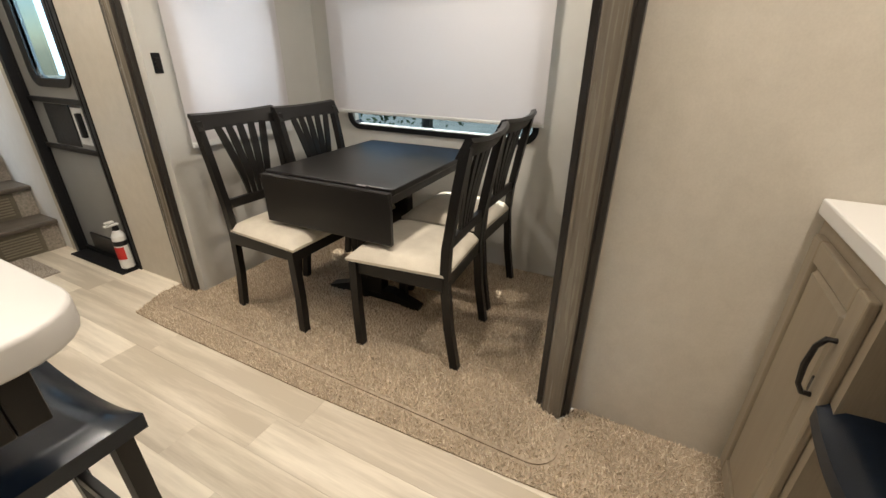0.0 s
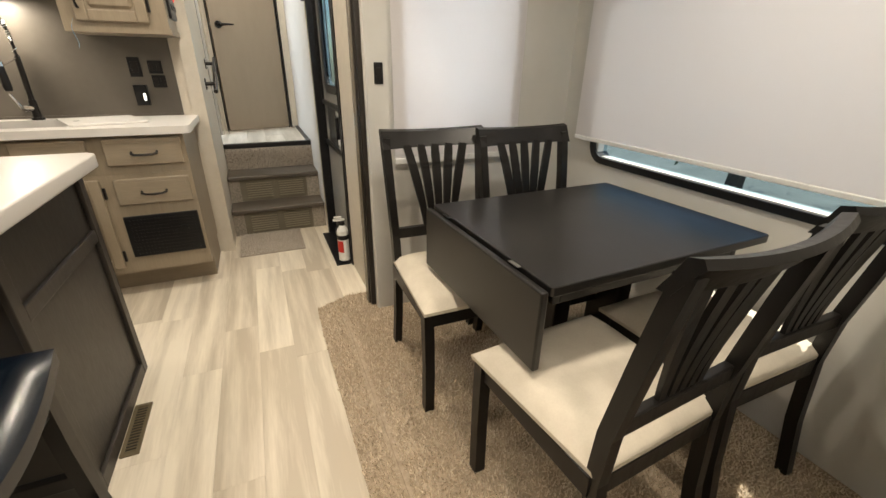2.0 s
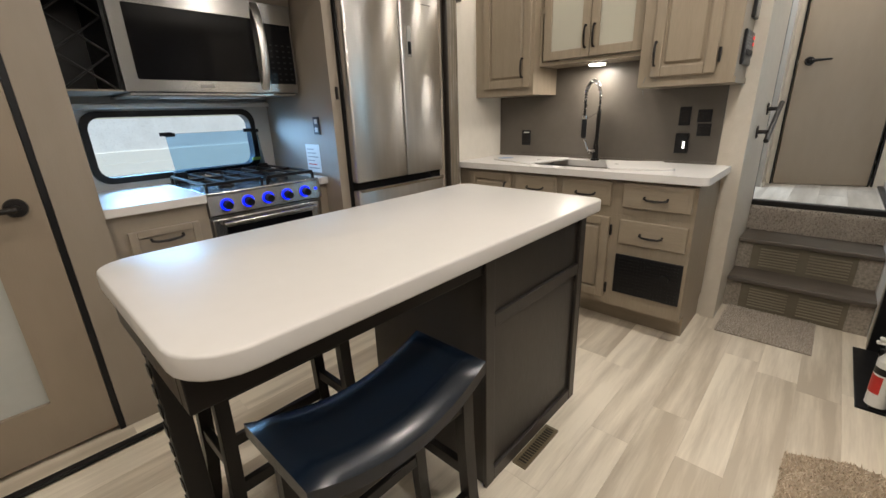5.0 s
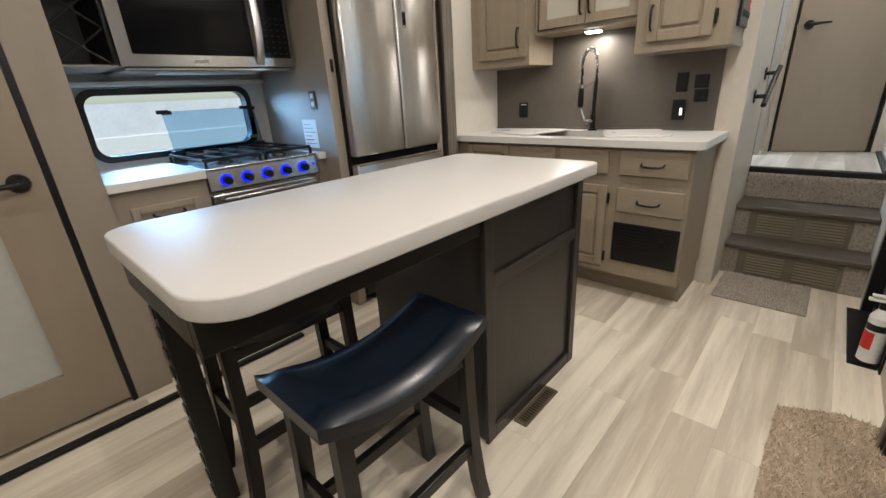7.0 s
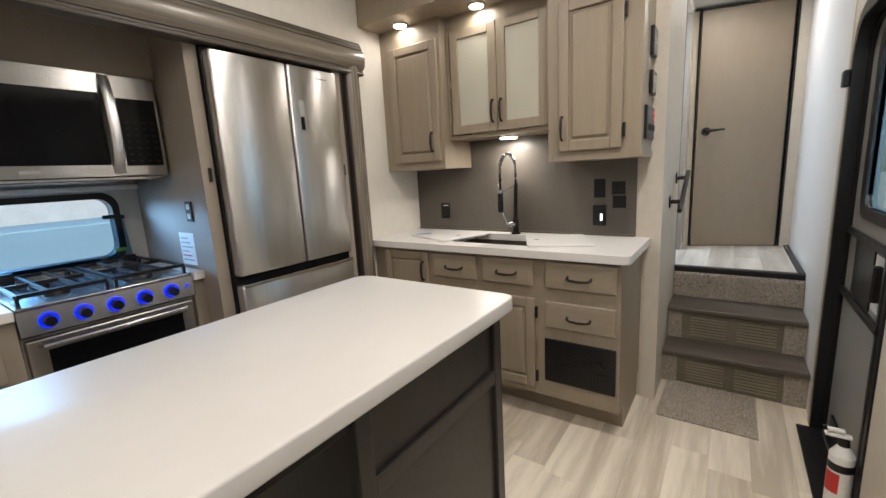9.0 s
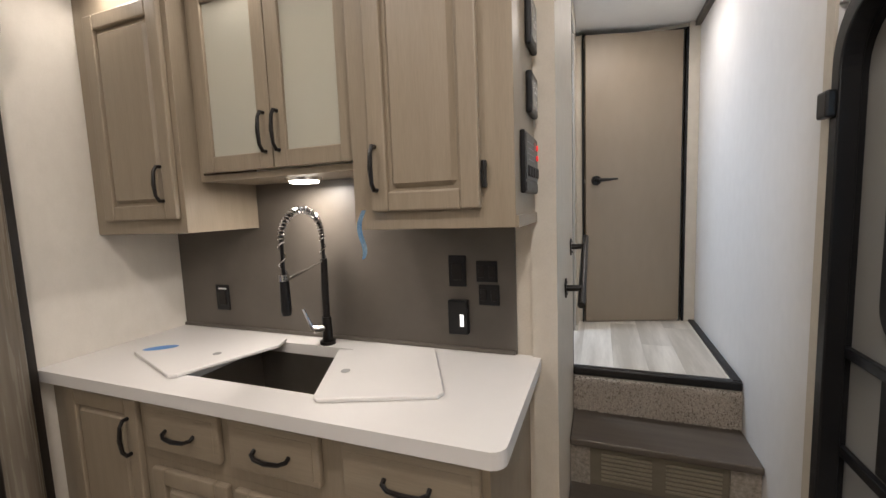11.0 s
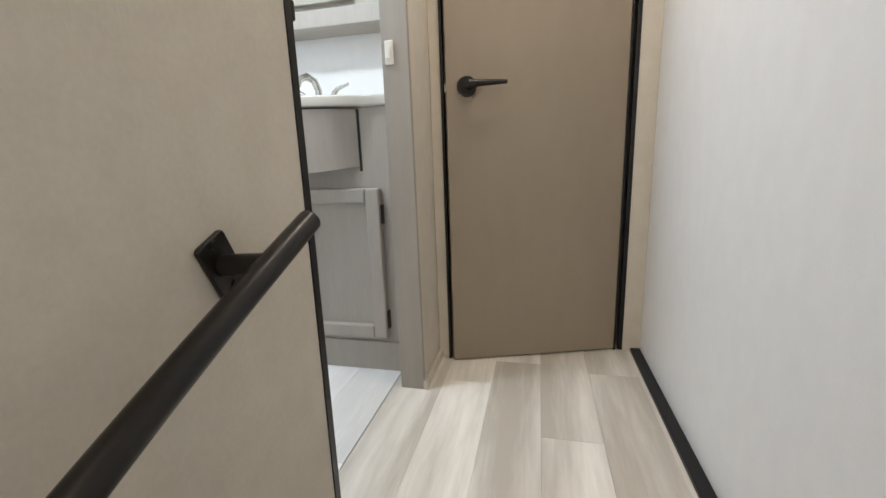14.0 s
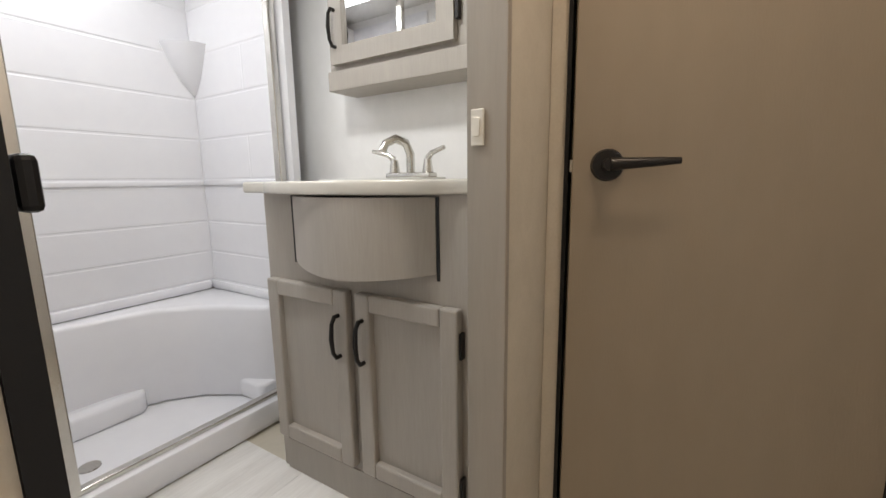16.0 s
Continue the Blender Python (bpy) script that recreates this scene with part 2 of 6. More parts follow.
M_FROST = glass("frosted_glass", (0.97, 0.95, 0.82), 0.25)
M_FROST.node_tree.nodes["Principled BSDF"].inputs["Transmission Weight"].default_value = 0.62
M_TINTED = glass("tinted_stove_glass", (0.42, 0.62, 0.80), 0.02)
M_DOORFROST = surf("etched_pantry_glass", (0.44, 0.45, 0.42), (0.40, 0.41, 0.385), 0.35, 3)
M_BLIND = shade_cloth("roller_shade_cloth", (0.80, 0.775, 0.78), 0.36)
M_LAMP = glow("lamp_lens", (1.0, 0.92, 0.78), 14.0)
M_LED = glow("blue_led", (0.0, 0.012, 1.0), 2.4)
M_REDLED = glow("red_led", (1.0, 0.02, 0.02), 0.8)
M_INNER = surf("cabinet_liner", (0.74, 0.71, 0.64), rough=0.6)
M_ENTRY = surf("grey_entry_door", (0.27, 0.265, 0.25), (0.24, 0.235, 0.22), 0.5, 4, bump=0.12)
M_CURTAIN = surf("pale_blue_grey_wallboard", (0.56, 0.56, 0.545), (0.50, 0.50, 0.485), 0.6, 2)


# ---- mesh helpers ----
def box(bm, x0, x1, y0, y1, z0, z1, bev=0.0, seg=2):
    x0, x1, y0, y1, z0, z1 = min(x0, x1), max(x0, x1), min(y0, y1), max(y0, y1), min(z0, z1), max(z0, z1)
    r = bmesh.ops.create_cube(bm, size=1)["verts"]
    for v in r:
        v.co = Vector((x0 + (v.co.x + 0.5) * (x1 - x0), y0 + (v.co.y + 0.5) * (y1 - y0), z0 + (v.co.z + 0.5) * (z1 - z0)))
    if bev:
        es = list({e for v in r for e in v.link_edges})
        bmesh.ops.bevel(bm, geom=es, offset=bev, segments=seg, affect="EDGES", profile=0.5)
    return bm


def cyl(bm, a, b, r0, r1=None, seg=16):
    a, b = Vector(a), Vector(b)
    d = b - a
    m = Matrix.Translation((a + b) / 2) @ d.to_track_quat("Z", "Y").to_matrix().to_4x4()
    bmesh.ops.create_cone(bm, cap_ends=True, segments=seg, radius1=r0, radius2=r0 if r1 is None else r1, depth=d.length, matrix=m)
    return bm


def sweep(bm, pts, r, seg=10, flat=None):
    """A tube along points; r is a number or a list of radii."""
    pts = [Vector(p) for p in pts]
    rs = r if isinstance(r, (list, tuple)) else [r] * len(pts)
    rings = []
    up = None
    for i, p in enumerate(pts):
        d = (pts[min(i + 1, len(pts) - 1)] - pts[max(i - 1, 0)]).normalized()
        if up is None:
            up = d.orthogonal().normalized()
        up = (up - d * up.dot(d)).normalized()
        s = d.cross(up)
        rings.append([bm.verts.new(p + (up * math.cos(k * 2 * math.pi / seg) + s * math.sin(k * 2 * math.pi / seg)) * rs[i]) for k in range(seg)])
    for q, w in zip(rings, rings[1:]):
        for k in range(seg):
            bm.faces.new((q[k], q[(k + 1) % seg], w[(k + 1) % seg], w[k]))
    bm.faces.new(rings[0][::-1])
    bm.faces.new(rings[-1])
    return bm


def outline(bm, pts, z0, z1, bev=0.0, axis="z"):
    """A flat shape with a rounded or free outline, given thickness along an axis."""
    def at(p, h):
        return {"z": (p[0], p[1], h), "y": (p[0], h, p[1]), "x": (h, p[0], p[1])}[axis]
    lo = [bm.verts.new(at(p, z0)) for p in pts]
    hi = [bm.verts.new(at(p, z1)) for p in pts]
    f0, f1 = bm.faces.new(lo[::-1]), bm.faces.new(hi)
    n = len(pts)
    for i in range(n):
        bm.faces.new((lo[i], lo[(i + 1) % n], hi[(i + 1) % n], hi[i]))
    bmesh.ops.recalc_face_normals(bm, faces=bm.faces[:])
    if bev:
        bmesh.ops.bevel(bm, geom=list(f0.edges) + list(f1.edges), offset=bev, segments=3, affect="EDGES", profile=0.5)
    return bm


def rrect(x0, x1, y0, y1, r, n=6):
    if not isinstance(r, (list, tuple)):
        r = [r] * 4
    out = []
    for k, (cx, cy, sx, sy) in enumerate(((x1, y1, -1, -1), (x0, y1, 1, -1), (x0, y0, 1, 1), (x1, y0, -1, 1))):
        q = r[k]
        for i in range(n + 1):
            a = math.pi / 2 * (k + i / n)
            out.append((cx + sx * q + q * math.cos(a), cy + sy * q + q * math.sin(a)))
    return out


def ring(bm, outer, inner, h0, h1, axis="y"):
    """A frame between two outlines with as many points each."""
    def at(p, h):
        return {"z": (p[0], p[1], h), "y": (p[0], h, p[1]), "x": (h, p[0], p[1])}[axis]
    n = len(outer)
    rows = [[bm.verts.new(at(p, h)) for p in o] for o, h in ((outer, h0), (outer, h1), (inner, h1), (inner, h0))]
    for a in range(4):
        q, w = rows[a], rows[(a + 1) % 4]
        for i in range(n):
            bm.faces.new((q[i], q[(i + 1) % n], w[(i + 1) % n], w[i]))
    bmesh.ops.recalc_face_normals(bm, faces=bm.faces[:])
    return bm


def thing(name, label, category, x=0, y=0, z=0, rz=0, group=""):
    e = new(name)
    e.empty_display_size = 0.05
    e.matrix_basis = pose(x, y, z, 0, 0, rz)
    return tagged(e, label, category, group)


def root_of(o):
    while o.parent:
        o = o.parent
    return o


def part(name, bm, material, parent=None, label="", smooth=False, local=False):
    """Links a bmesh as one mesh object; coordinates are the world's, or local ones of its thing."""
    if parent is not None and not local:
        bm.transform(root_of(parent).matrix_basis.inverted())
    me = bpy.data.meshes.new(name)
    for f in bm.faces:
        f.smooth = smooth
    bm.to_mesh(me)
    bm.free()
    if smooth:
        me.set_sharp_from_angle(angle=radians(38))
    me.materials.append(material)
    o = new(name, me)
    if parent is not None:
        o.parent = parent
    if label:
        o["label"] = label
    return o


def B(*a, **k):
    return box(bmesh.new(), *a, **k)


def boxes(*rows, bev=0.0):
    bm = bmesh.new()
    for r in rows:
        box(bm, *r, bev=bev)
    return bm


def setting(name, bm, material, label="", category="wall", smooth=False):
    return tagged(part(name, bm, material, smooth=smooth), label, category, kind="structure")


# ---- the shell: walls, floors, ceilings ----
YR, YL = 2.005, -0.275       # side walls of the body
XF, XB = -6.3, 2.4          # front and rear ends
FH = 0.612                  # upper floor
WT = 0.06
SINKX = -3.9                # wall behind the sink
setting("floor", B(-4.9, XB, -0.262, 2.16, -0.05, -0.006), M_JOINT, "pale oak look vinyl plank floor", "floor")
setting("ceiling", B(-3.95, XB, -1.1, 3.2, CEIL, CEIL + 0.05), M_CEIL, "off-white vinyl ceiling", "ceiling")
setting("ceiling_hall", B(XF, -3.95, -0.4, YR, 2.45, 2.5), M_CEIL, "white ceiling over the raised hall", "ceiling")
# side wall with the entry door and the dining slide
D0, D1, DT = -4.01, -3.34, 1.87
SX0, SX1 = -2.86, -0.76
setting("wall_north", boxes((XF, D0, YR, YR + WT, 0, 2.52), (D0, D1, YR, YR + WT, DT, 2.52), (D1, SX0, YR, YR + WT, 2.12, 2.52), (SX0, SX1, YR, YR + WT, 2.12, 2.52)), M_WHITEWALL, "white textured wallboard side wall with an entry door", "wall")
setting("wall_north_strip", B(D1, SX0, 2.05, 2.11, -0.03, 2.12), M_LINEN, "beige linen wallboard between the door and the slide-out", "wall")
setting("wall_rear_panel", B(SX1, XB, 2.16, 2.22, 0, 2.52), M_LINEN, "beige linen textured wallboard", "wall")
setting("wall_south", boxes((SINKX - 0.05, -3.36, YL - WT, YL, 0, 2.52), (-3.36, 0.9, YL - WT, YL, 2.08, 2.52), (0.9, XB, YL - WT, YL, 0, 2.52)), M_CREAMWALL, "cream textured wallboard side wall", "wall")
setting("wall_rear", B(XB, XB + WT, -0.4, 2.2, 0, 2.52), M_LINEN, "beige linen wallboard end wall", "wall")
setting("wall_sink", B(SINKX - 0.06, SINKX, YL, 1.25, 0, 2.52), M_LINEN, "pale wallboard behind the sink", "wall")
HY = 1.325                  # hall side of the partition
setting("wall_partition", B(-4.617, SINKX + 0.015, 1.25, HY, 0, 2.52), M_LINEN, "off-white partition beside the steps", "wall")
setting("wall_hall_end", boxes((-5.68, -5.62, 1.27, 1.345, FH, 2.45), (-5.68, -5.62, 1.935, YR, FH, 2.45), (-5.68, -5.62, 1.345, 1.935, 2.425, 2.45)), M_LINEN, "beige wall round the bedroom door", "wall")
setting("wall_bath_side", B(-5.62, -5.237, 1.245, 1.30, FH, 2.45), M_LINEN, "beige linen wall beside the bathroom", "wall")
setting("wall_over_bath_door", B(-5.22, -4.632, 1.26, 1.31, 2.36, 2.45), M_LINEN, "beige strip over the bathroom door", "wall")
setting("wall_bath_back", B(-5.80, -5.74, -0.36, 1.27, FH, 2.45), M_WHITEWALL, "white bathroom wall", "wall")
setting("wall_bath_rear", B(-4.625, -4.57, -0.36, 1.25, FH, 2.52), M_WHITEWALL, "white bathroom wall", "wall")
setting("wall_bath_outer", B(-5.80, -4.62, -0.42, -0.36, FH, 2.45), M_WHITEWALL, "white outer bathroom wall", "wall")
setting("wall_bedroom", boxes((-6.3, -6.24, 1.2, YR, FH, 2.45), (-6.3, -5.68, 1.2, 1.26, FH, 2.45)), M_LINEN, "beige wall in the bedroom", "wall")
setting("floor_upper", boxes((-6.3, -4.628, 1.2, YR, FH - 0.05, FH - 0.006), (-5.8, -4.62, -0.42, 1.2, FH - 0.05, FH - 0.006), (-4.9, -4.628, -0.42, YR, -0.05, FH - 0.05)), M_JOINT, "vinyl floor of the raised hall", "floor")
# dining slide
setting("wall_slide_west", boxes((-2.8605, -2.735, 2.057, 2.22, -0.03, 2.08), (-2.80, -2.735, 2.78, 3.21, -0.03, 2.12), (-2.80, -2.735, 2.22, 2.78, -0.03, 0.88), (-2.80, -2.735, 2.22, 2.78, 1.85, 2.12)), M_WALLGREY, "pale grey textured end wall of the slide-out", "wall")
setting("wall_slide_east", B(-0.78, -0.72, 2.166, 3.21, 0, 2.08), M_WALLGREY, "pale grey textured end wall of the slide-out", "wall")
setting("wall_slide_back", ring(bmesh.new(), [(-2.735, 0.0), (-0.78, 0.0), (-0.78, 2.12), (-2.735, 2.12)], [(-2.45, 0.82), (-1.24, 0.82), (-1.24, 1.80), (-2.45, 1.80)], 3.15, 3.21), M_WALLGREY, "pale grey textured back wall of the slide-out", "wall")
setting("ceiling_slide", B(-2.80, -0.76, YR + WT, 3.21, 2.08, 2.12), M_CEIL, "white ceiling of the slide-out", "ceiling")
setting("floor_slide", B(-2.735, -0.78, 2.16, 3.15, -0.05, 0.0), M_CARPET, "tan carpeted floor of the slide-out", "floor")
# kitchen slide
KB = -1.0
KW0, KW1, KZ0, KZ1 = -2.265, -1.475, 0.99, 1.293
setting("wall_kitchen_back", boxes((-3.36, KW0, KB - WT, KB, 0, 2.1), (KW1, 0.9, KB - WT, KB, 0, 2.1), (KW0, KW1, KB - WT, KB, 0, KZ0), (KW0, KW1, KB - WT, KB, KZ1, 2.1)), M_CURTAIN, "pale grey wallboard behind the cooker", "wall")
setting("wall_kitchen_ends", boxes((-3.42, -3.36, KB - WT, YL - WT, 0, 2.1), (0.9, 0.96, KB - WT, YL - WT, 0, 2.1)), M_LINEN, "end walls of the kitchen slide-out", "wall")
setting("ceiling_kitchen", B(-3.42, 0.96, KB - WT, YL - WT, 2.08, 2.12), M_CEIL, "ceiling of the kitchen slide-out", "ceiling")


def trim_post(name, x0, x1, y0, y1, z1, label):
    """Two dark edges and a rounded streaked band between them, upright."""
    bm = bmesh.new()
    n, pts = 10, []
    w = x1 - x0
    for i in range(n + 1):
        a = math.pi * i / n
        pts.append((x0 + w / 2 - math.cos(a) * w * 0.34, y0 + (y1 - y0) * 0.35 - math.sin(a) * (y1 - y0) * 0.33))
    pts = [(x0, y1), (x0, y0 + (y1 - y0) * 0.35)] + pts + [(x1, y0 + (y1 - y0) * 0.35), (x1, y1)]
    outline(bm, pts, 0, z1)
    o = setting(name, bm, M_TRIMEDGE, label, "trim", smooth=True)
    bm = bmesh.new()
    s = -1 if y1 > y0 else 1
    band = [(x0 + w / 2 - math.cos(math.pi * (0.2 + 0.6 * i / n)) * w * 0.345, y0 + (y1 - y0) * 0.35 - math.sin(math.pi * (0.2 + 0.6 * i / n)) * (y1 - y0) * 0.345) for i in range(n + 1)]
    outline(bm, band + [(x0 + w * 0.6, y0 + (y1 - y0) * 0.4), (x0 + w * 0.4, y0 + (y1 - y0) * 0.4)], 0.001, z1 - 0.001)
    part("band", bm, M_TRIM, o, "paler streaked middle band", smooth=True)
    return o


trim_post("trim_slide_west", -2.905, -2.785, 2.018, 2.056, 2.08, "dark streaked trim post of the slide-out")
trim_post("trim_slide_east", -0.838, -0.713, 2.075, 2.165, 2.12, "dark streaked trim post of the slide-out")
trim_post("trim_fridge", -3.352, -3.193, -0.19, -0.34, 1.96, "dark streaked trim post beside the fridge")
hd = setting("trim_kitchen_header", boxes((-3.352, 0.9, -0.275, -0.196, 1.905, 1.921), (-3.352, 0.9, -0.275, -0.204, 1.9205, 1.937), (-3.352, 0.9, -0.275, -0.196, 2.040, 2.056), (-3.352, 0.9, -0.275, -0.204, 2.0555, 2.072), (-3.352, 0.9, -0.275, -0.212, 2.0715, 2.085), bev=0.005), M_TRIMX, "dark streaked header trim over the kitchen slide-out", "trim")
M_BAND = surf("streaked_header_band", (0.25, 0.215, 0.17), (0.10, 0.083, 0.064), 0.30, 10, (0.06, 5, 5), bump=0.1, bscale=120, bstretch=(0.05, 1, 1))
part("band", outline(bmesh.new(), [(-0.275, 1.937), (-0.200, 1.937), (-0.186, 1.955), (-0.181, 1.988), (-0.186, 2.022), (-0.200, 2.040), (-0.275, 2.040)], -3.352, 0.9, axis="x"), M_BAND, hd, "paler streaked middle band", smooth=True)
setting("trim_slide_header", boxes((-2.905, -0.70, 1.985, 2.02, 2.02, 2.14), bev=0.008), M_TRIMX, "dark streaked header trim over the dining slide-out", "trim")
setting("trim_slide_sill", B(-1.98, 0.9, -0.262, -0.225, 0, 0.018, bev=0.006), M_BLACK, "black edge of the kitchen slide floor", "trim")
setting("floor_kitchen_slide", B(-3.36, 0.9, KB, -0.262, -0.05, -0.006), M_JOINT, "vinyl floor of the kitchen slide-out", "floor")
setting("trim_landing", boxes((-5.60, -4.628, YR - 0.034, YR - 0.001, FH - 0.002, FH + 0.012), bev=0.003), M_BLACK, "black edge strip along the hall wall", "trim")
setting("trim_nosing", B(-4.657, -4.614, HY, YR - 0.001, FH - 0.03, FH + 0.008, bev=0.006), M_BLACK, "black nosing on the top step", "trim")
setting("baseboard", boxes((-5.62, -5.22, 1.301, 1.313, FH, FH + 0.03)), M_LINEN, "thin beige base strip", "trim")


# ---- steps ----
st = thing("entry_steps", "three carpet and dark wood steps up to the hall", "steps", -4.4, 1.67, 0)
S1, S2 = -4.155, -4.36
part("tread", B(-4.628, S2 + 0.02, HY + 0.002, YR - 0.002, 0.385, 0.415, bev=0.006), M_STEPWOOD, st, "dark wood look tread")
part("tread", B(S2 - 0.02, S1 + 0.02, HY + 0.002, YR - 0.002, 0.178, 0.208, bev=0.006), M_STEPWOOD, st, "dark wood look tread")
part("carpet_riser", B(-4.628, -4.607, HY + 0.002, YR - 0.002, 0.415, FH - 0.03, bev=0.004), M_CARPETG, st, "speckled carpet riser")
for z0, z1, x in ((0.208, 0.385, S2), (0.0, 0.178, S1)):
    r = part("riser", boxes((x - 0.03, x - 0.012, HY + 0.002, YR - 0.002, z0, z1)), M_RISER, st, "taupe riser with louvred vents")
    part("carpet_end", B(x - 0.012, x - 0.004, HY + 0.002, HY + 0.08, z0, z1), M_CARPETG, r)
    part("carpet_end", B(x - 0.012, x - 0.004, YR - 0.10, YR - 0.002, z0, z1), M_CARPETG, r)
    for k in range(2):
        y0 = HY + 0.125 + k * 0.24
        for i in range(7):
            part("slat", B(x - 0.012, x - 0.004, y0, y0 + 0.19, z0 + 0.025 + i * 0.0185, z0 + 0.0325 + i * 0.0185), M_SLAT, r)

# ---- island ----
isl = thing("kitchen_island", "charcoal kitchen island with a white solid surface top", "kitchen island", -1.95, 0.71, 0)
part("countertop", outline(bmesh.new(), rrect(-2.648, -1.222, 0.385, 1.075, [0.10, 0.045, 0.065, 0.085]), 0.887, 0.932, 0.006), M_ISLETOP_DIM, isl, "white solid surface top with rounded corners", smooth=True)
part("body", B(-2.665, -2.02, 0.42, 0.985, 0.0, 0.887), M_ISLE, isl)
for z0, z1 in ((0.0, 0.055), (0.615, 0.66), (0.845, 0.8865)):
    part("panel_rail", B(-2.625, -2.055, 0.985, 0.999, z0, z1, bev=0.003), M_ISLE, isl)
for x0, x1 in ((-2.665, -2.6255), (-2.0545, -2.008)):
    part("panel_stile", B(x0, x1, 0.985, 1.0, 0.0, 0.8868, bev=0.003), M_ISLE, isl)
part("panel_stile", B(-2.670, -2.6655, 0.42, 1.0, 0.0, 0.8868, bev=0.003), M_ISLE, isl)
for row in ((-2.019, -1.235, 0.955, 0.99, 0.805, 0.8868), (-2.019, -1.328, 0.44, 0.475, 0.805, 0.8868), (-1.27, -1.235, 0.4905, 0.9545, 0.805, 0.8868)):
    part("apron", B(*row, bev=0.003), M_BLACKWOOD, isl, "black apron under the top")
lg = part("leg", B(-1.327, -1.266, 0.445, 0.49, 0, 0.8868, bev=0.003), M_BLACKWOOD, isl, "black end leg with a notched edge")
for i in range(13):
    part("notch_block", B(-1.2655, -1.2615, 0.45, 0.485, 0.05 + i * 0.064, 0.085 + i * 0.064, bev=0.003, seg=1), M_BLACKMETAL, lg)

# ---- bar stools ----
def bar_stool(x, y, rz, label):
    t = thing("bar_stool", label, "stool", x, y, 0, rz, "stools at the island")
    bm = bmesh.new()
    nx, ny = 14, 8
    L, W = 0.255, 0.135
    grid = {}
    for side in (0, 1):
        for i in range(nx + 1):
            for j in range(ny + 1):
                u, v = i / nx * 2 - 1, j / ny * 2 - 1
                rim = (1 - max(abs(u) ** 6, abs(v) ** 6))
                z = 0.548 + 0.062 * u * u + (0.030 * rim ** 0.5 + 0.034 if side else 0.0)
                grid[side, i, j] = bm.verts.new((u * L, v * W * (1.0 - 0.05 * u * u), z))
    for side in (0, 1):
        for i in range(nx):
            for j in range(ny):
                q = [grid[side, i, j], grid[side, i + 1, j], grid[side, i + 1, j + 1], grid[side, i, j + 1]]
                bm.faces.new(q if side else q[::-1])
    for i in range(nx):
        bm.faces.new((grid[0, i, 0], grid[0, i + 1, 0], grid[1, i + 1, 0], grid[1, i, 0]))
        bm.faces.new((grid[0, i + 1, ny], grid[0, i, ny], grid[1, i, ny], grid[1, i + 1, ny]))
    for j in range(ny):
        bm.faces.new((grid[0, 0, j + 1], grid[0, 0, j], grid[1, 0, j], grid[1, 0, j + 1]))
        bm.faces.new((grid[0, nx, j], grid[0, nx, j + 1], grid[1, nx, j + 1], grid[1, nx, j]))
    part("seat", bm, M_LEATHER_BLUED, t, "glossy black faux leather saddle seat", smooth=True, local=True)
    for sx in (-1, 1):
        for sy in (-1, 1):
            bm = bmesh.new()
            prof = [(0.0, 0.235, 0.12), (0.08, 0.222, 0.113), (0.22, 0.208, 0.106), (0.42, 0.200, 0.100), (0.59, 0.198, 0.098)]
            pv = None
            for z, px, py in prof:
                q = [bm.verts.new((sx * px + a * 0.019, sy * py + b * 0.016, z)) for a, b in ((-1, -1), (1, -1), (1, 1), (-1, 1))]
                if pv:
                    for k in range(4):
                        bm.faces.new((pv[k], pv[(k + 1) % 4], q[(k + 1) % 4], q[k]))
                else:
                    bm.faces.new(q[::-1])
                pv = q
            bm.faces.new(pv)
            part("leg", bm, M_BLACKWOOD, t, local=True)
    for sy in (-1, 1):
        part("stretcher", B(-0.205, 0.205, sy * 0.104 - 0.011, sy * 0.104 + 0.011, 0.20, 0.24, bev=0.003), M_BLACKWOOD, t, local=True)
        part("rail", B(-0.195, 0.195, sy * 0.099 - 0.010, sy * 0.099 + 0.010, 0.520, 0.555, bev=0.003), M_BLACKWOOD, t, local=True)
    for sx in (-1, 1):
        part("stretcher", B(sx * 0.206 - 0.011, sx * 0.206 + 0.011, -0.10, 0.10, 0.29, 0.33, bev=0.003), M_BLACKWOOD, t, local=True)
    return t


bar_stool(-1.60, 0.985, 0, "black saddle bar stool with glossy faux leather seat")
bar_stool(-1.58, 0.46, 0, "black saddle bar stool pushed under the island")

# ---- dining table and chairs ----
tb = thing("dining_table", "black drop-leaf dining table on a pedestal", "table", -1.856, 2.585, 0, 1.5)
part("tabletop", outline(bmesh.new(), rrect(-0.343, 0.343, -0.43, 0.42, 0.012, 3), 0.728, 0.755, 0.004), M_TABLE, tb, "smooth black tabletop", local=True)
part("drop_leaf", B(-0.335, 0.345, -0.462, -0.440, 0.522, 0.748, bev=0.005), M_TABLE, tb, "black leaf hanging down", local=True)
for x in (-0.2, 0.2):
    part("hinge", B(x - 0.022, x + 0.022, -0.446, -0.433, 0.7555, 0.757), M_CHROME, tb, "small bright hinge", local=True)
part("apron", boxes((-0.27, 0.27, -0.36, -0.335, 0.65, 0.728), (-0.27, 0.27, 0.38, 0.405, 0.65, 0.728), (-0.27, -0.245, -0.335, 0.38, 0.65, 0.728), (0.245, 0.27, -0.335, 0.38, 0.65, 0.728), bev=0.003), M_TABLE, tb, local=True)
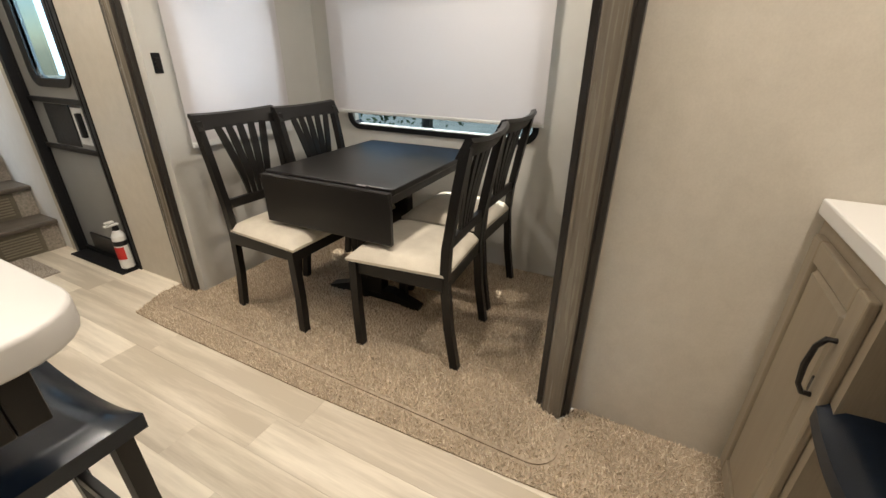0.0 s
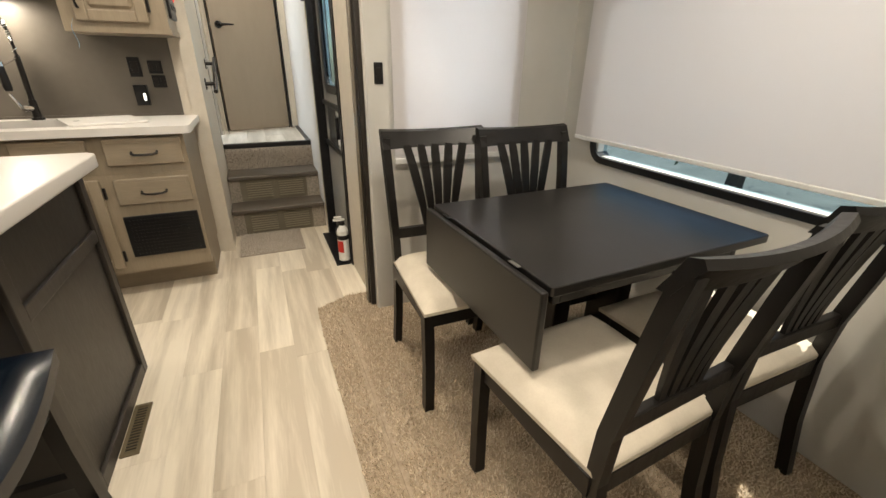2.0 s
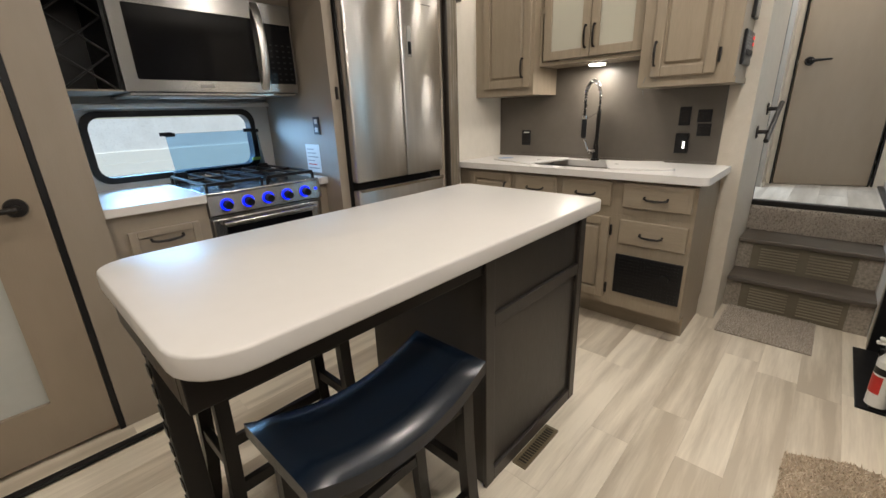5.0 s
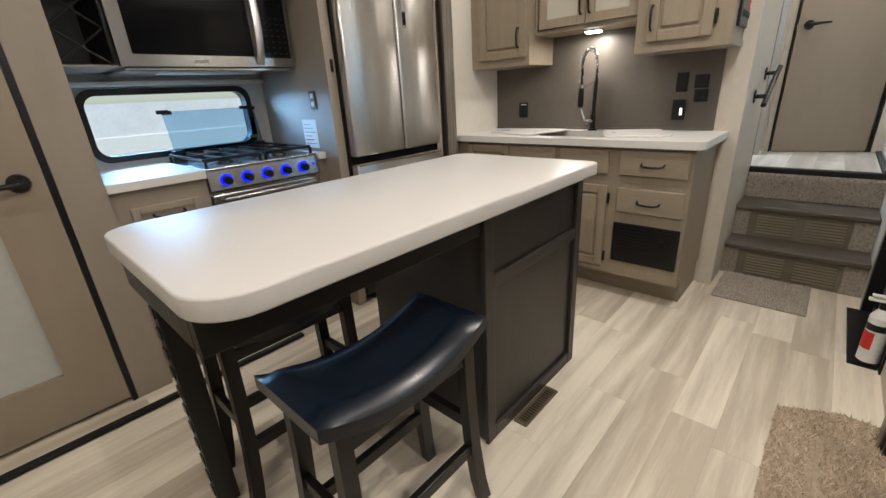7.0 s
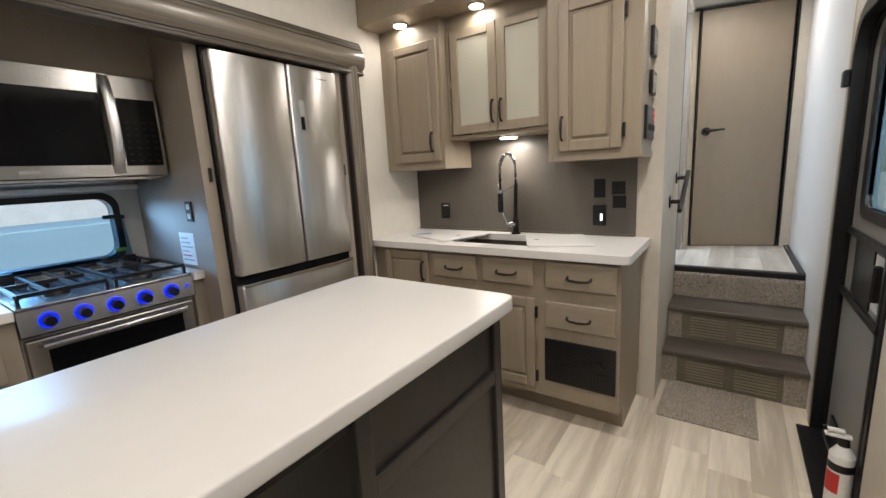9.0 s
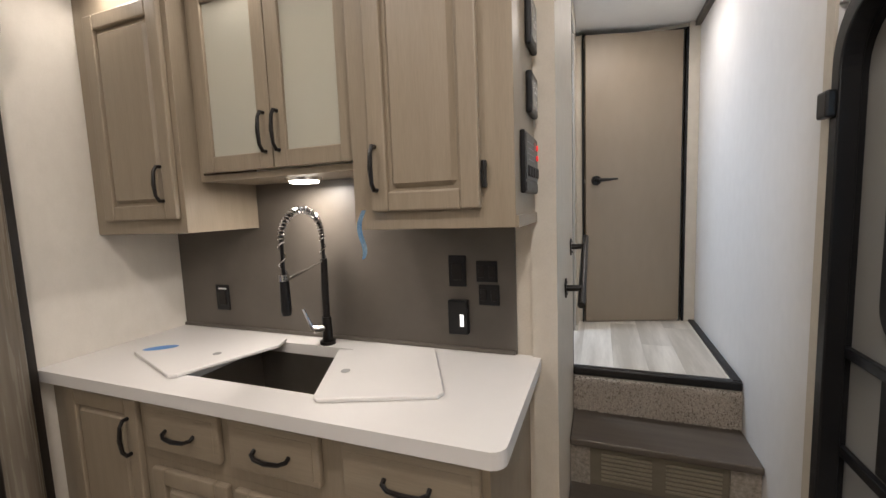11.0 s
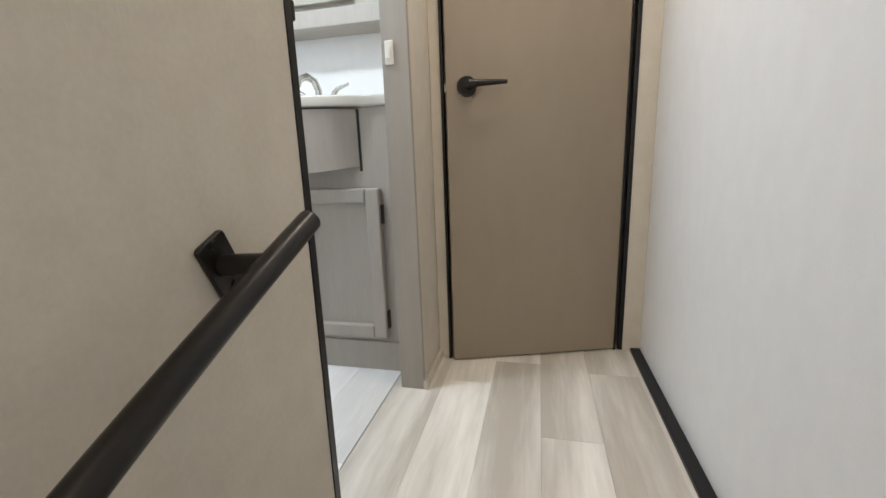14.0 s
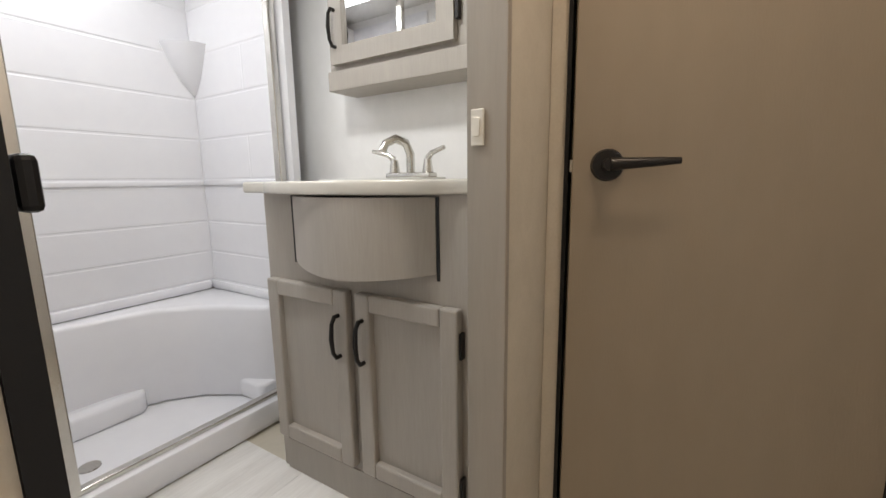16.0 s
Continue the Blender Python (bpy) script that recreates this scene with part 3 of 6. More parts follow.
part("pedestal", boxes((-0.07, 0.07, -0.16, -0.09, 0.06, 0.65), (-0.07, 0.07, 0.13, 0.20, 0.06, 0.65), (-0.02, 0.02, -0.09, 0.13, 0.25, 0.33), bev=0.006), M_BLACKWOOD, tb, local=True)
for y in (-0.125, 0.165):
    bm = bmesh.new()
    outline(bm, [(-0.29, 0.0), (-0.22, 0.0), (-0.18, 0.025), (0.18, 0.025), (0.22, 0.0), (0.29, 0.0), (0.29, 0.03), (0.12, 0.085), (-0.12, 0.085), (-0.29, 0.03)], y - 0.03, y + 0.03, axis="y")
    part("foot", bm, M_BLACKWOOD, tb, local=True)


def dining_chair():
    """Faces local +x; the back legs stand at x = 0, the front legs at x = 0.455."""
    t = thing("dining_chair", "black wooden slat-back dining chair with cream padded seat", "chair", group="chairs round the table")
    W = 0.205
    def leg_path(s):
        return [(-0.02, s * (W - 0.012), 0.0), (0.012, s * (W - 0.012), 0.2), (0.03, s * (W - 0.010), 0.42), (0.022, s * (W - 0.006), 0.56), (-0.015, s * W, 0.78), (-0.047, s * (W + 0.004), 0.945)]
    def bar(pts, a, b):
        bm = bmesh.new()
        pv = None
        for p in pts:
            q = [bm.verts.new((p[0] + i * a, p[1] + j * b, p[2])) for i, j in ((-1, -1), (1, -1), (1, 1), (-1, 1))]
            if pv:
                for k in range(4):
                    bm.faces.new((pv[k], pv[(k + 1) % 4], q[(k + 1) % 4], q[k]))
            else:
                bm.faces.new(q[::-1])
            pv = q
        bm.faces.new(pv)
        return bm
    for s in (-1, 1):
        part("back_leg", bar(leg_path(s), 0.018, 0.016), M_BLACKWOOD, t, local=True)
        part("front_leg", bar([(0.44, s * (W + 0.005), 0.0), (0.445, s * (W + 0.005), 0.2), (0.44, s * (W + 0.008), 0.43)], 0.018, 0.018), M_BLACKWOOD, t, local=True)
        part("side_rail", B(0.03, 0.44, s * (W + 0.002) - 0.011, s * (W + 0.002) + 0.011, 0.375, 0.435, bev=0.003), M_BLACKWOOD, t, local=True)
    part("front_rail", B(0.43, 0.452, -W, W, 0.375, 0.435, bev=0.003), M_BLACKWOOD, t, local=True)
    part("back_rail", B(0.018, 0.04, -W, W, 0.375, 0.435, bev=0.003), M_BLACKWOOD, t, local=True)
    # crest rail, bowed backwards and rolled over at the top
    bm = bmesh.new()
    pv = None
    for i in range(13):
        v = i / 12 * 2 - 1
        bow = -0.03 * (1 - v * v)
        zt = 0.968 + 0.010 * (v * v)
        sec = [(-0.034, 0.905), (-0.010, 0.905), (-0.028, 0.938), (-0.044, zt - 0.006), (-0.066, zt), (-0.074, zt - 0.014), (-0.054, 0.938)]
        q = [bm.verts.new((a + bow, v * (W + 0.020), b)) for a, b in sec]
        if pv:
            for k in range(len(q)):
                bm.faces.new((pv[k], q[k], q[(k + 1) % len(q)], pv[(k + 1) % len(q)]))
        else:
            bm.faces.new(q)
        pv = q
    bm.faces.new(pv[::-1])
    bmesh.ops.recalc_face_normals(bm, faces=bm.faces[:])
    part("crest_rail", bm, M_BLACKWOOD, t, smooth=True, local=True)
    bm = B(0.012, 0.036, -W, W, 0.545, 0.59, bev=0.004)
    part("lower_back_rail", bm, M_BLACKWOOD, t, local=True)
    for i in range(5):
        v = (i - 2) / 2
        bm = bmesh.new()
        pv = None
        for k in range(8):
            h = k / 7
            y = v * (0.062 + 0.062 * h ** 1.3)
            x = 0.024 - 0.045 * h ** 1.5 - 0.02 * h * (1 - v * v * 0.5)
            w = 0.009 + 0.009 * math.sin(h * math.pi * 0.75)
            q = [bm.verts.new((x + a * 0.006, y + b * w, 0.585 + 0.33 * h)) for a, b in ((-1, -1), (1, -1), (1, 1), (-1, 1))]
            if pv:
                for j in range(4):
                    bm.faces.new((pv[j], pv[(j + 1) % 4], q[(j + 1) % 4], q[j]))
            pv = q
        part("slat", bm, M_BLACKWOOD, t, local=True)
    bm = bmesh.new()
    n = 16
    top, bot = [], []
    for i in range(n + 1):
        for j in range(n + 1):
            u, v = i / n * 2 - 1, j / n * 2 - 1
            rim = max(0.0, (1 - abs(u) ** 5) * (1 - abs(v) ** 5))
            top.append(bm.verts.new((0.245 + u * 0.225, v * (W + 0.018 + 0.012 * u), 0.437 + 0.010 + 0.042 * rim ** 0.45)))
    for i in range(n):
        for j in range(n):
            a = i * (n + 1) + j
            bm.faces.new((top[a], top[a + n + 1], top[a + n + 2], top[a + 1]))
    r = bmesh.ops.extrude_face_region(bm, geom=bm.faces[:])
    for g in r["geom"]:
        if isinstance(g, bmesh.types.BMVert):
            g.co.z = 0.435
    bmesh.ops.recalc_face_normals(bm, faces=bm.faces[:])
    part("seat", bm, M_CREAM, t, "cream fabric seat pad", smooth=True, local=True)
    return t


CZ = 0.014
ch = dining_chair()
ch.matrix_basis = pose(-2.40, 2.255, CZ, 0, 0, -1)
copy_thing(ch, pose(-2.335, 2.65, CZ, 0, 0, 0))
copy_thing(ch, pose(-1.237, 2.330, CZ, 0, 0, 184))
copy_thing(ch, pose(-1.275, 2.825, CZ, 0, 0, 180))

# ---- sink cabinets ----
CT = 0.925
CX = -3.40                # front of the base cabinets


def handle(parent, a, b, out, r=0.006):
    """A bowed bar handle from a to b, standing out along a vector."""
    a, b, o = Vector(a), Vector(b), Vector(out)
    pts = [a, a + o * 0.55, a.lerp(b, 0.15) + o * 0.95, a.lerp(b, 0.5) + o * 1.1, a.lerp(b, 0.85) + o * 0.95, b + o * 0.55, b]
    return part("handle", sweep(bmesh.new(), pts, [r, r, r * 0.9, r * 1.1, r * 0.9, r, r], 8), M_BLACKMETAL, parent, "dark bronze bow handle", smooth=True)


def panel_front(name, parent, x, y0, y1, z0, z1, sx, mat, raised=True, th=0.02, rail=0.048):
    """A framed door or drawer front in a plane of constant x, standing out along sx."""
    xs = lambda d: x + sx * d
    d = part(name, boxes((xs(0), xs(th), y0, y0 + rail, z0, z1), (xs(0), xs(th), y1 - rail, y1, z0, z1), (xs(0), xs(th), y0 + rail, y1 - rail, z0, z0 + rail), (xs(0), xs(th), y0 + rail, y1 - rail, z1 - rail, z1), bev=0.005), mat, parent)
    bm = B(xs(0), xs(th * 0.3), y0 + rail, y1 - rail, z0 + rail, z1 - rail)
    if raised:
        g = 0.007
        box(bm, xs(-th * 0.6), xs(th * 0.9), y0 + rail + g, y1 - rail - g, z0 + rail + g, z1 - rail - g, bev=0.013, seg=1)
    part("panel", bm, mat, d)
    return d


def slab_front(name, parent, x, y0, y1, z0, z1, sx, mat, th=0.02):
    d = part(name, B(x, x + sx * th, y0, y1, z0, z1, bev=0.006, seg=3), mat, parent)
    return d


base = thing("sink_base_cabinet", "driftwood-finish base cabinet under the sink", "cabinet", -3.65, 0.45, 0)
part("body", B(-3.9, CX, YL + 0.002, 1.235, 0.145, 0.69), M_CAB, base)
part("plinth", B(-3.9, -3.541, YL + 0.002, 1.229, 0.0, 0.144), M_CAB, base)
part("face_rail", B(-3.458, CX, YL + 0.002, 1.235, 0.6905, CT - 0.04), M_CAB, base)
for y0, y1 in ((YL + 0.002, 0.226), (0.779, 1.235)):
    part("side_box", B(-3.9, -3.4585, y0, y1, 0.6905, CT - 0.04), M_CAB, base)
part("toe_board", B(-3.54, -3.532, YL + 0.002, 1.229, 0.0, 0.145), M_CABH, base, "recessed toe board")
for nm, y0, y1, z0, z1 in (("drawer", 0.203, 0.492, 0.732, 0.868), ("drawer", 0.531, 0.819, 0.735, 0.869), ("drawer", 0.884, 1.219, 0.737, 0.869), ("drawer", 0.882, 1.218, 0.533, 0.668)):
    d = slab_front(nm, base, CX, y0, y1, z0, z1, 1, M_CABH)
    part("groove", boxes((CX + 0.0195, CX + 0.0215, y0 + 0.018, y1 - 0.018, z0 + 0.018, z1 - 0.018), bev=0.0008), M_CABH, d)
    c = (y0 + y1) / 2
    handle(d, (CX + 0.02, c - 0.055, (z0 + z1) / 2), (CX + 0.02, c + 0.055, (z0 + z1) / 2), (0.022, 0, -0.012))
for y0, y1, z1, hy, hz in ((-0.175, 0.163, 0.868, 0.130, 0.755), (0.211, 0.507, 0.672, 0.474, 0.545), (0.533, 0.825, 0.672, 0.560, 0.545)):
    d = panel_front("door", base, CX, y0, y1, 0.185, z1, 1, M_CAB)
    handle(d, (CX + 0.02, hy, hz - 0.055), (CX + 0.02, hy, hz + 0.055), (0.026, 0, 0))
for z in (0.25, 0.60):
    part("hinge", B(CX + 0.002, CX + 0.016, 0.827, 0.839, z - 0.03, z + 0.03, bev=0.003), M_BLACKMETAL, base)
v = part("vent_panel", B(CX, CX + 0.010, 0.874, 1.220, 0.236, 0.468, bev=0.004), M_BLACK, base, "black perforated vent panel")
bm = bmesh.new()
for i in range(19):
    for j in range(11):
        box(bm, CX + 0.010, CX + 0.0125, 0.895 + i * 0.0165, 0.903 + i * 0.0165, 0.250 + j * 0.019, 0.257 + j * 0.019)
tagged(part("perforation", bm, M_BLACKMETAL, v), kind="stuff")
part("knob", cyl(bmesh.new(), (CX + 0.01, 1.140, 0.375), (CX + 0.022, 1.140, 0.375), 0.022), M_BLACK, v, smooth=True)

top = thing("sink_counter", "white solid surface sink counter with a steel sink", "counter", -3.63, 0.5, 0.887)
bm = boxes((-3.898, -3.80, YL + 0.002, 1.275, 0.887, CT), (-3.80, -3.47, YL + 0.002, 0.24, 0.887, CT), (-3.80, -3.47, 0.765, 1.275, 0.887, CT))
outline(bm, rrect(-3.47, -3.358, YL + 0.002, 1.275, [0.035, 0.001, 0.001, 0.001]), 0.887, CT)
part("slab", bm, M_WHITETOP, top, "white solid surface slab")
part("basin_floor", B(-3.806, -3.464, 0.234, 0.771, 0.700, 0.706), M_SINK, top, "brushed steel sink floor")
for row in ((-3.806, -3.80, 0.234, 0.771), (-3.47, -3.464, 0.234, 0.771), (-3.7995, -3.4705, 0.234, 0.24), (-3.7995, -3.4705, 0.765, 0.771)):
    part("basin_wall", B(*row, 0.7062, 0.886), M_SINK, top, "brushed steel sink wall")
part("drain", cyl(bmesh.new(), (-3.62, 0.5, 0.706), (-3.62, 0.5, 0.712), 0.045, 0.04), M_CHROME, top, smooth=True)
for pts, hole in (([(-3.432, 0.248), (-3.445, 0.270), (-3.745, 0.380), (-3.81, 0.355), (-3.80, -0.150), (-3.575, -0.110), (-3.550, -0.088)], (-3.613, 0.235)), ([(-3.430, 0.786), (-3.440, 0.766), (-3.757, 0.622), (-3.845, 0.922), (-3.836, 0.942), (-3.560, 1.076), (-3.536, 1.068)], (-3.605, 0.752))):
    sc = thing("sink_cover", "loose white sink cover board lying on the counter", "cutting board", hole[0], hole[1], CT + 0.0005)
    part("board", outline(bmesh.new(), pts, CT + 0.0005, CT + 0.012, 0.003), M_WHITETOP, sc)
    # grey disc on the uncut board, coloured as the shade inside a finger hole
    part("finger_hole_disc", cyl(bmesh.new(), (*hole, CT + 0.0118), (*hole, CT + 0.0126), 0.014), M_GREYBAR, sc)
stk = thing("sticker", "blue oval sticker on the white cover board", "sticker", -3.602, -0.025, CT + 0.013)
part("face", outline(bmesh.new(), [(-3.602 + 0.018 * math.cos(a * 0.3) - 0.034 * math.sin(a * 0.3), -0.025 + 0.014 * math.cos(a * 0.3) + 0.045 * math.sin(a * 0.3)) for a in range(21)], CT + 0.0126, CT + 0.0132), M_BLUE, stk)

# tap with an open spring
tap = thing("kitchen_tap", "black and chrome pull-down tap with an open spring", "tap", -3.83, 0.525, CT)
part("base", cyl(cyl(bmesh.new(), (-3.83, 0.525, CT), (-3.83, 0.525, CT + 0.012), 0.028), (-3.83, 0.525, CT + 0.012), (-3.83, 0.525, CT + 0.10), 0.019, 0.017), M_BLACKMETAL, tap, smooth=True)
part("column", cyl(bmesh.new(), (-3.83, 0.525, CT + 0.10), (-3.83, 0.530, CT + 0.31), 0.0125), M_BLACKMETAL, tap, smooth=True)
HX, HYT = -3.638, 0.522   # where the spray head hangs
arc = [(-3.83, 0.530, CT + 0.31), (-3.83, 0.530, CT + 0.385)] + [(-3.83 + (HX + 3.83) * (1 - math.cos(a)) / 2, 0.530 + (HYT - 0.530) * (1 - math.cos(a)) / 2, CT + 0.385 + 0.10 * math.sin(a)) for a in [math.pi * k / 14 for k in range(1, 14)]] + [(HX, HYT, CT + 0.385), (HX, HYT, CT + 0.28)]
part("hose", sweep(bmesh.new(), arc, 0.006, 8), M_BLACK, tap, smooth=True)
V = [Vector(p) for p in arc]
coil, tot, N = [], len(V) - 1, 30 * 9
for k in range(N + 1):
    f = min(k / N * tot, tot - 1e-6)
    i = int(f)
    p, d = V[i].lerp(V[i + 1], f - i), (V[i + 1] - V[i]).normalized()
    a = Vector((0, 1, 0))
    b = d.cross(a).normalized()
    th = k / 9 * 2 * math.pi
    coil.append(p + (a * math.cos(th) + b * math.sin(th)) * 0.0105)
part("spring", sweep(bmesh.new(), coil, 0.0025, 5), M_CHROME, tap, "bright chrome spring coil", smooth=True)
part("spray_head", cyl(cyl(bmesh.new(), (HX, HYT, CT + 0.28), (HX, HYT, CT + 0.17), 0.014, 0.017), (HX, HYT, CT + 0.17), (HX, HYT, CT + 0.155), 0.017, 0.014), M_BLACK, tap, smooth=True)
part("collar", cyl(bmesh.new(), (HX, HYT, CT + 0.285), (HX, HYT, CT + 0.265), 0.0165), M_CHROME, tap, smooth=True)
part("arm", cyl(bmesh.new(), (-3.83, 0.53, CT + 0.305), (HX, HYT, CT + 0.262), 0.004), M_CHROME, tap, smooth=True)
part("lever", sweep(cyl(bmesh.new(), (-3.83, 0.525, CT + 0.06), (-3.80, 0.490, CT + 0.06), 0.016), [(-3.80, 0.488, CT + 0.06), (-3.79, 0.475, CT + 0.10), (-3.785, 0.462, CT + 0.135)], [0.008, 0.006, 0.005]), M_CHROME, tap, "chrome lever", smooth=True)

# backsplash and its switches
sp = thing("backsplash", "dark slate grey backsplash panel behind the sink", "backsplash", -3.9, 0.46, CT)
part("panel", outline(bmesh.new(), [(YL + 0.002, CT + 0.001), (1.2, CT + 0.001), (1.2, 1.346), (0.826, 1.346), (0.826, 1.514), (0.188, 1.514), (0.188, 1.346), (YL + 0.002, 1.346)], SINKX + 0.0005, SINKX + 0.010, axis="x"), M_SPLASH, sp)
part("base_strip", B(SINKX + 0.010, SINKX + 0.018, YL + 0.002, 1.195, CT + 0.001, CT + 0.014), M_SPLASH, sp)
FX = SINKX + 0.0105


def wall_plate(name, label, y0, y1, z0, z1, deep=0.006, keys=0, x=FX, mat=None):
    t = thing(name, label, "switch", x, (y0 + y1) / 2, (z0 + z1) / 2)
    part("plate", B(x, x + deep, y0, y1, z0, z1, bev=0.0025), mat or M_BLACK, t)
    for k in range(keys):
        w = (y1 - y0) / keys
        part("key", B(x + deep, x + deep + 0.004, y0 + w * (k + 0.22), y0 + w * (k + 0.78), z0 + (z1 - z0) * 0.22, z1 - (z1 - z0) * 0.22, bev=0.0015), M_BLACKMETAL, t)
    return t


wall_plate("outlet", "black outlet on the dark backsplash", -0.072, 0.000, 1.005, 1.112, keys=1)
o = wall_plate("outlet_tag", "small white test tag above an outlet", -0.055, -0.010, 1.093, 1.100, deep=0.008, mat=M_PAPER)
wall_plate("light_switch", "tall black switch on the dark backsplash", 0.980, 1.040, 1.140, 1.243, keys=1)
wall_plate("light_switch", "square black double switch on the backsplash", 1.074, 1.143, 1.157, 1.226, keys=2)
wall_plate("light_switch", "square black double switch on the backsplash", 1.080, 1.148, 1.082, 1.149, keys=2)
g = wall_plate("gfci_outlet", "boxy black outlet with a lit white indicator", 0.980, 1.046, 0.986, 1.098, deep=0.026)
part("indicator", B(FX + 0.026, FX + 0.028, 1.022, 1.033, 1.014, 1.052), glow("white_led", (1, 0.97, 0.9), 2.2), g, "lit white indicator")

# wall cabinets
UX = -3.59


def wall_cabinet(label, y0, y1, z0, x):
    t = thing("wall_cabinet", label, "cabinet", x, (y0 + y1) / 2, z0)
    return t


lc = wall_cabinet("driftwood-finish wall cabinet with a raised panel door", YL, 0.185, 1.345, UX)
part("body", B(SINKX + 0.001, UX, YL + 0.002, 0.185, 1.347, TOPZ - 0.001, bev=0.002), M_CAB, lc)
d = panel_front("door", lc, UX, -0.195, 0.165, 1.395, 2.085, 1, M_CAB, rail=0.05)
handle(d, (UX + 0.02, 0.115, 1.455), (UX + 0.02, 0.115, 1.565), (0.026, 0, 0))
MX = -3.655
mc = wall_cabinet("driftwood-finish wall cabinet with two frosted glass doors", 0.187, 0.825, 1.515, MX)
for nm, row in (("back", (SINKX + 0.001, SINKX + 0.012, 0.187, 0.825, 1.515, TOPZ - 0.001)), ("side", (SINKX + 0.012, MX, 0.187, 0.202, 1.515, TOPZ - 0.001)), ("side", (SINKX + 0.012, MX, 0.81, 0.825, 1.515, TOPZ - 0.001)), ("bottom", (SINKX + 0.012, MX, 0.202, 0.81, 1.515, 1.535)), ("top", (SINKX + 0.012, MX, 0.202, 0.81, 2.12, TOPZ - 0.001))):
    part(nm, B(*row), M_CAB, mc)
part("liner", B(SINKX + 0.0125, SINKX + 0.014, 0.203, 0.809, 1.536, 2.119), M_INNER, mc, "pale cabinet lining")
part("shelf", B(SINKX + 0.0145, MX + 0.004, 0.203, 0.809, 1.812, 1.846), M_CAB, mc)
for y0, y1, hy in ((0.222, 0.518, 0.494), (0.522, 0.812, 0.546)):
    z0, z1, r = 1.540, 2.115, 0.05
    d = part("door", boxes((MX, MX + 0.02, y0, y0 + r, z0, z1), (MX, MX + 0.02, y1 - r, y1, z0, z1), (MX, MX + 0.02, y0 + r, y1 - r, z0, z0 + r), (MX, MX + 0.02, y0 + r, y1 - r, z1 - r, z1), bev=0.003), M_CAB, mc)
    part("pane", B(MX + 0.006, MX + 0.010, y0 + r, y1 - r, z0 + r, z1 - r), M_FROST, d, "frosted glass pane")
    handle(d, (MX + 0.02, hy, 1.590), (MX + 0.02, hy, 1.705), (0.026, 0, 0))
rc = wall_cabinet("driftwood-finish wall cabinet with raised panel door and controls", 0.827, 1.262, 1.345, UX)
part("body", B(SINKX + 0.001, UX, 0.827, 1.262, 1.347, TOPZ - 0.001, bev=0.002), M_CAB, rc)
part("edge_strip", B(SINKX + 0.02, UX, 1.2625, 1.269, 1.347, 1.375), M_CABH, rc)
d = panel_front("door", rc, UX, 0.888, 1.182, 1.395, 2.085, 1, M_CAB, rail=0.05)
handle(d, (UX + 0.02, 0.908, 1.450), (UX + 0.02, 0.908, 1.560), (0.026, 0, 0))
for z in (1.475, 1.985):
    part("hinge", B(UX + 0.002, UX + 0.018, 1.185, 1.197, z - 0.032, z + 0.032, bev=0.003), M_BLACKMETAL, rc)
setting("soffit", B(SINKX + 0.001, -3.41, YL + 0.001, 1.25, TOPZ, 2.51), M_CAB, "driftwood panel over the wall cabinets", "trim")

# control panels on the cabinet's side
cp = thing("monitor_panel", "black tank monitor panel with red digits and toggle switches", "control panel", -3.76, 1.263, 1.43)
part("frame", B(-3.862, -3.655, 1.262, 1.275, 1.428, 1.582, bev=0.004), M_BLACK, cp)
part("face", B(-3.852, -3.665, 1.275, 1.277, 1.462, 1.574), surf("grey_control_face", (0.085, 0.083, 0.08), rough=0.45), cp)
part("lower_lip", B(-3.852, -3.665, 1.275, 1.277, 1.434, 1.455), surf("dark_control_face", (0.05, 0.05, 0.05), rough=0.45), cp)
for x, w, z in ((-3.838, 0.018, 1.555), (-3.838, 0.018, 1.527)):
    part("lamp", cyl(bmesh.new(), (x, 1.277, z), (x, 1.28, z), 0.0075), M_REDLED, cp, "lit red lamp")
part("display", B(-3.826, -3.79, 1.277, 1.278, 1.545, 1.566), surf("red_display", (0.25, 0.03, 0.03), rough=0.3), cp, "dim red digits window")
for i in range(6):
    x = -3.842 + i * 0.030
    part("toggle", B(x - 0.008, x + 0.008, 1.277, 1.281, 1.470, 1.498, bev=0.003), M_BLACK, cp)
for i in range(4):
    part("print", B(-3.775, -3.69 + 0.01 * (i % 2), 1.277, 1.278, 1.512 + i * 0.014, 1.514 + i * 0.014), M_GREYBAR, cp)
for z0, z1, lab in ((1.640, 1.750, "small black framed thermostat panel"), (1.815, 1.945, "black framed control screen")):
    t = thing("thermostat", lab, "control panel", -3.82, 1.263, z0)
    part("frame", B(-3.865, -3.755, 1.262, 1.279, z0, z1, bev=0.006), M_BLACK, t)
    part("screen", B(-3.852, -3.768, 1.279, 1.28, z0 + 0.018, z1 - 0.02), surf("grey_screen", (0.30, 0.30, 0.29), rough=0.25), t)

# hanging tag on the cabinet handle
tg = thing("hang_tag", "clear pale blue film tag hanging from a cabinet door", "tag", UX + 0.03, 0.90, 1.30)
bm = bmesh.new()
pv = None
for i in range(13):
    h = i / 12
    bend = 0.012 * math.sin(h * 5)
    c = Vector((UX + 0.050 + bend * 0.43, 0.885 - bend * 0.9 - 0.022 * h * h, 1.400 - 0.125 * h))
    w = 0.024 if i < 12 else 0.018
    q = [bm.verts.new(c + Vector((-0.95, -0.31, 0)) * w), bm.verts.new(c + Vector((0.95, 0.31, 0)) * w)]
    if pv:
        bm.faces.new((pv[0], pv[1], q[1], q[0]))
    pv = q
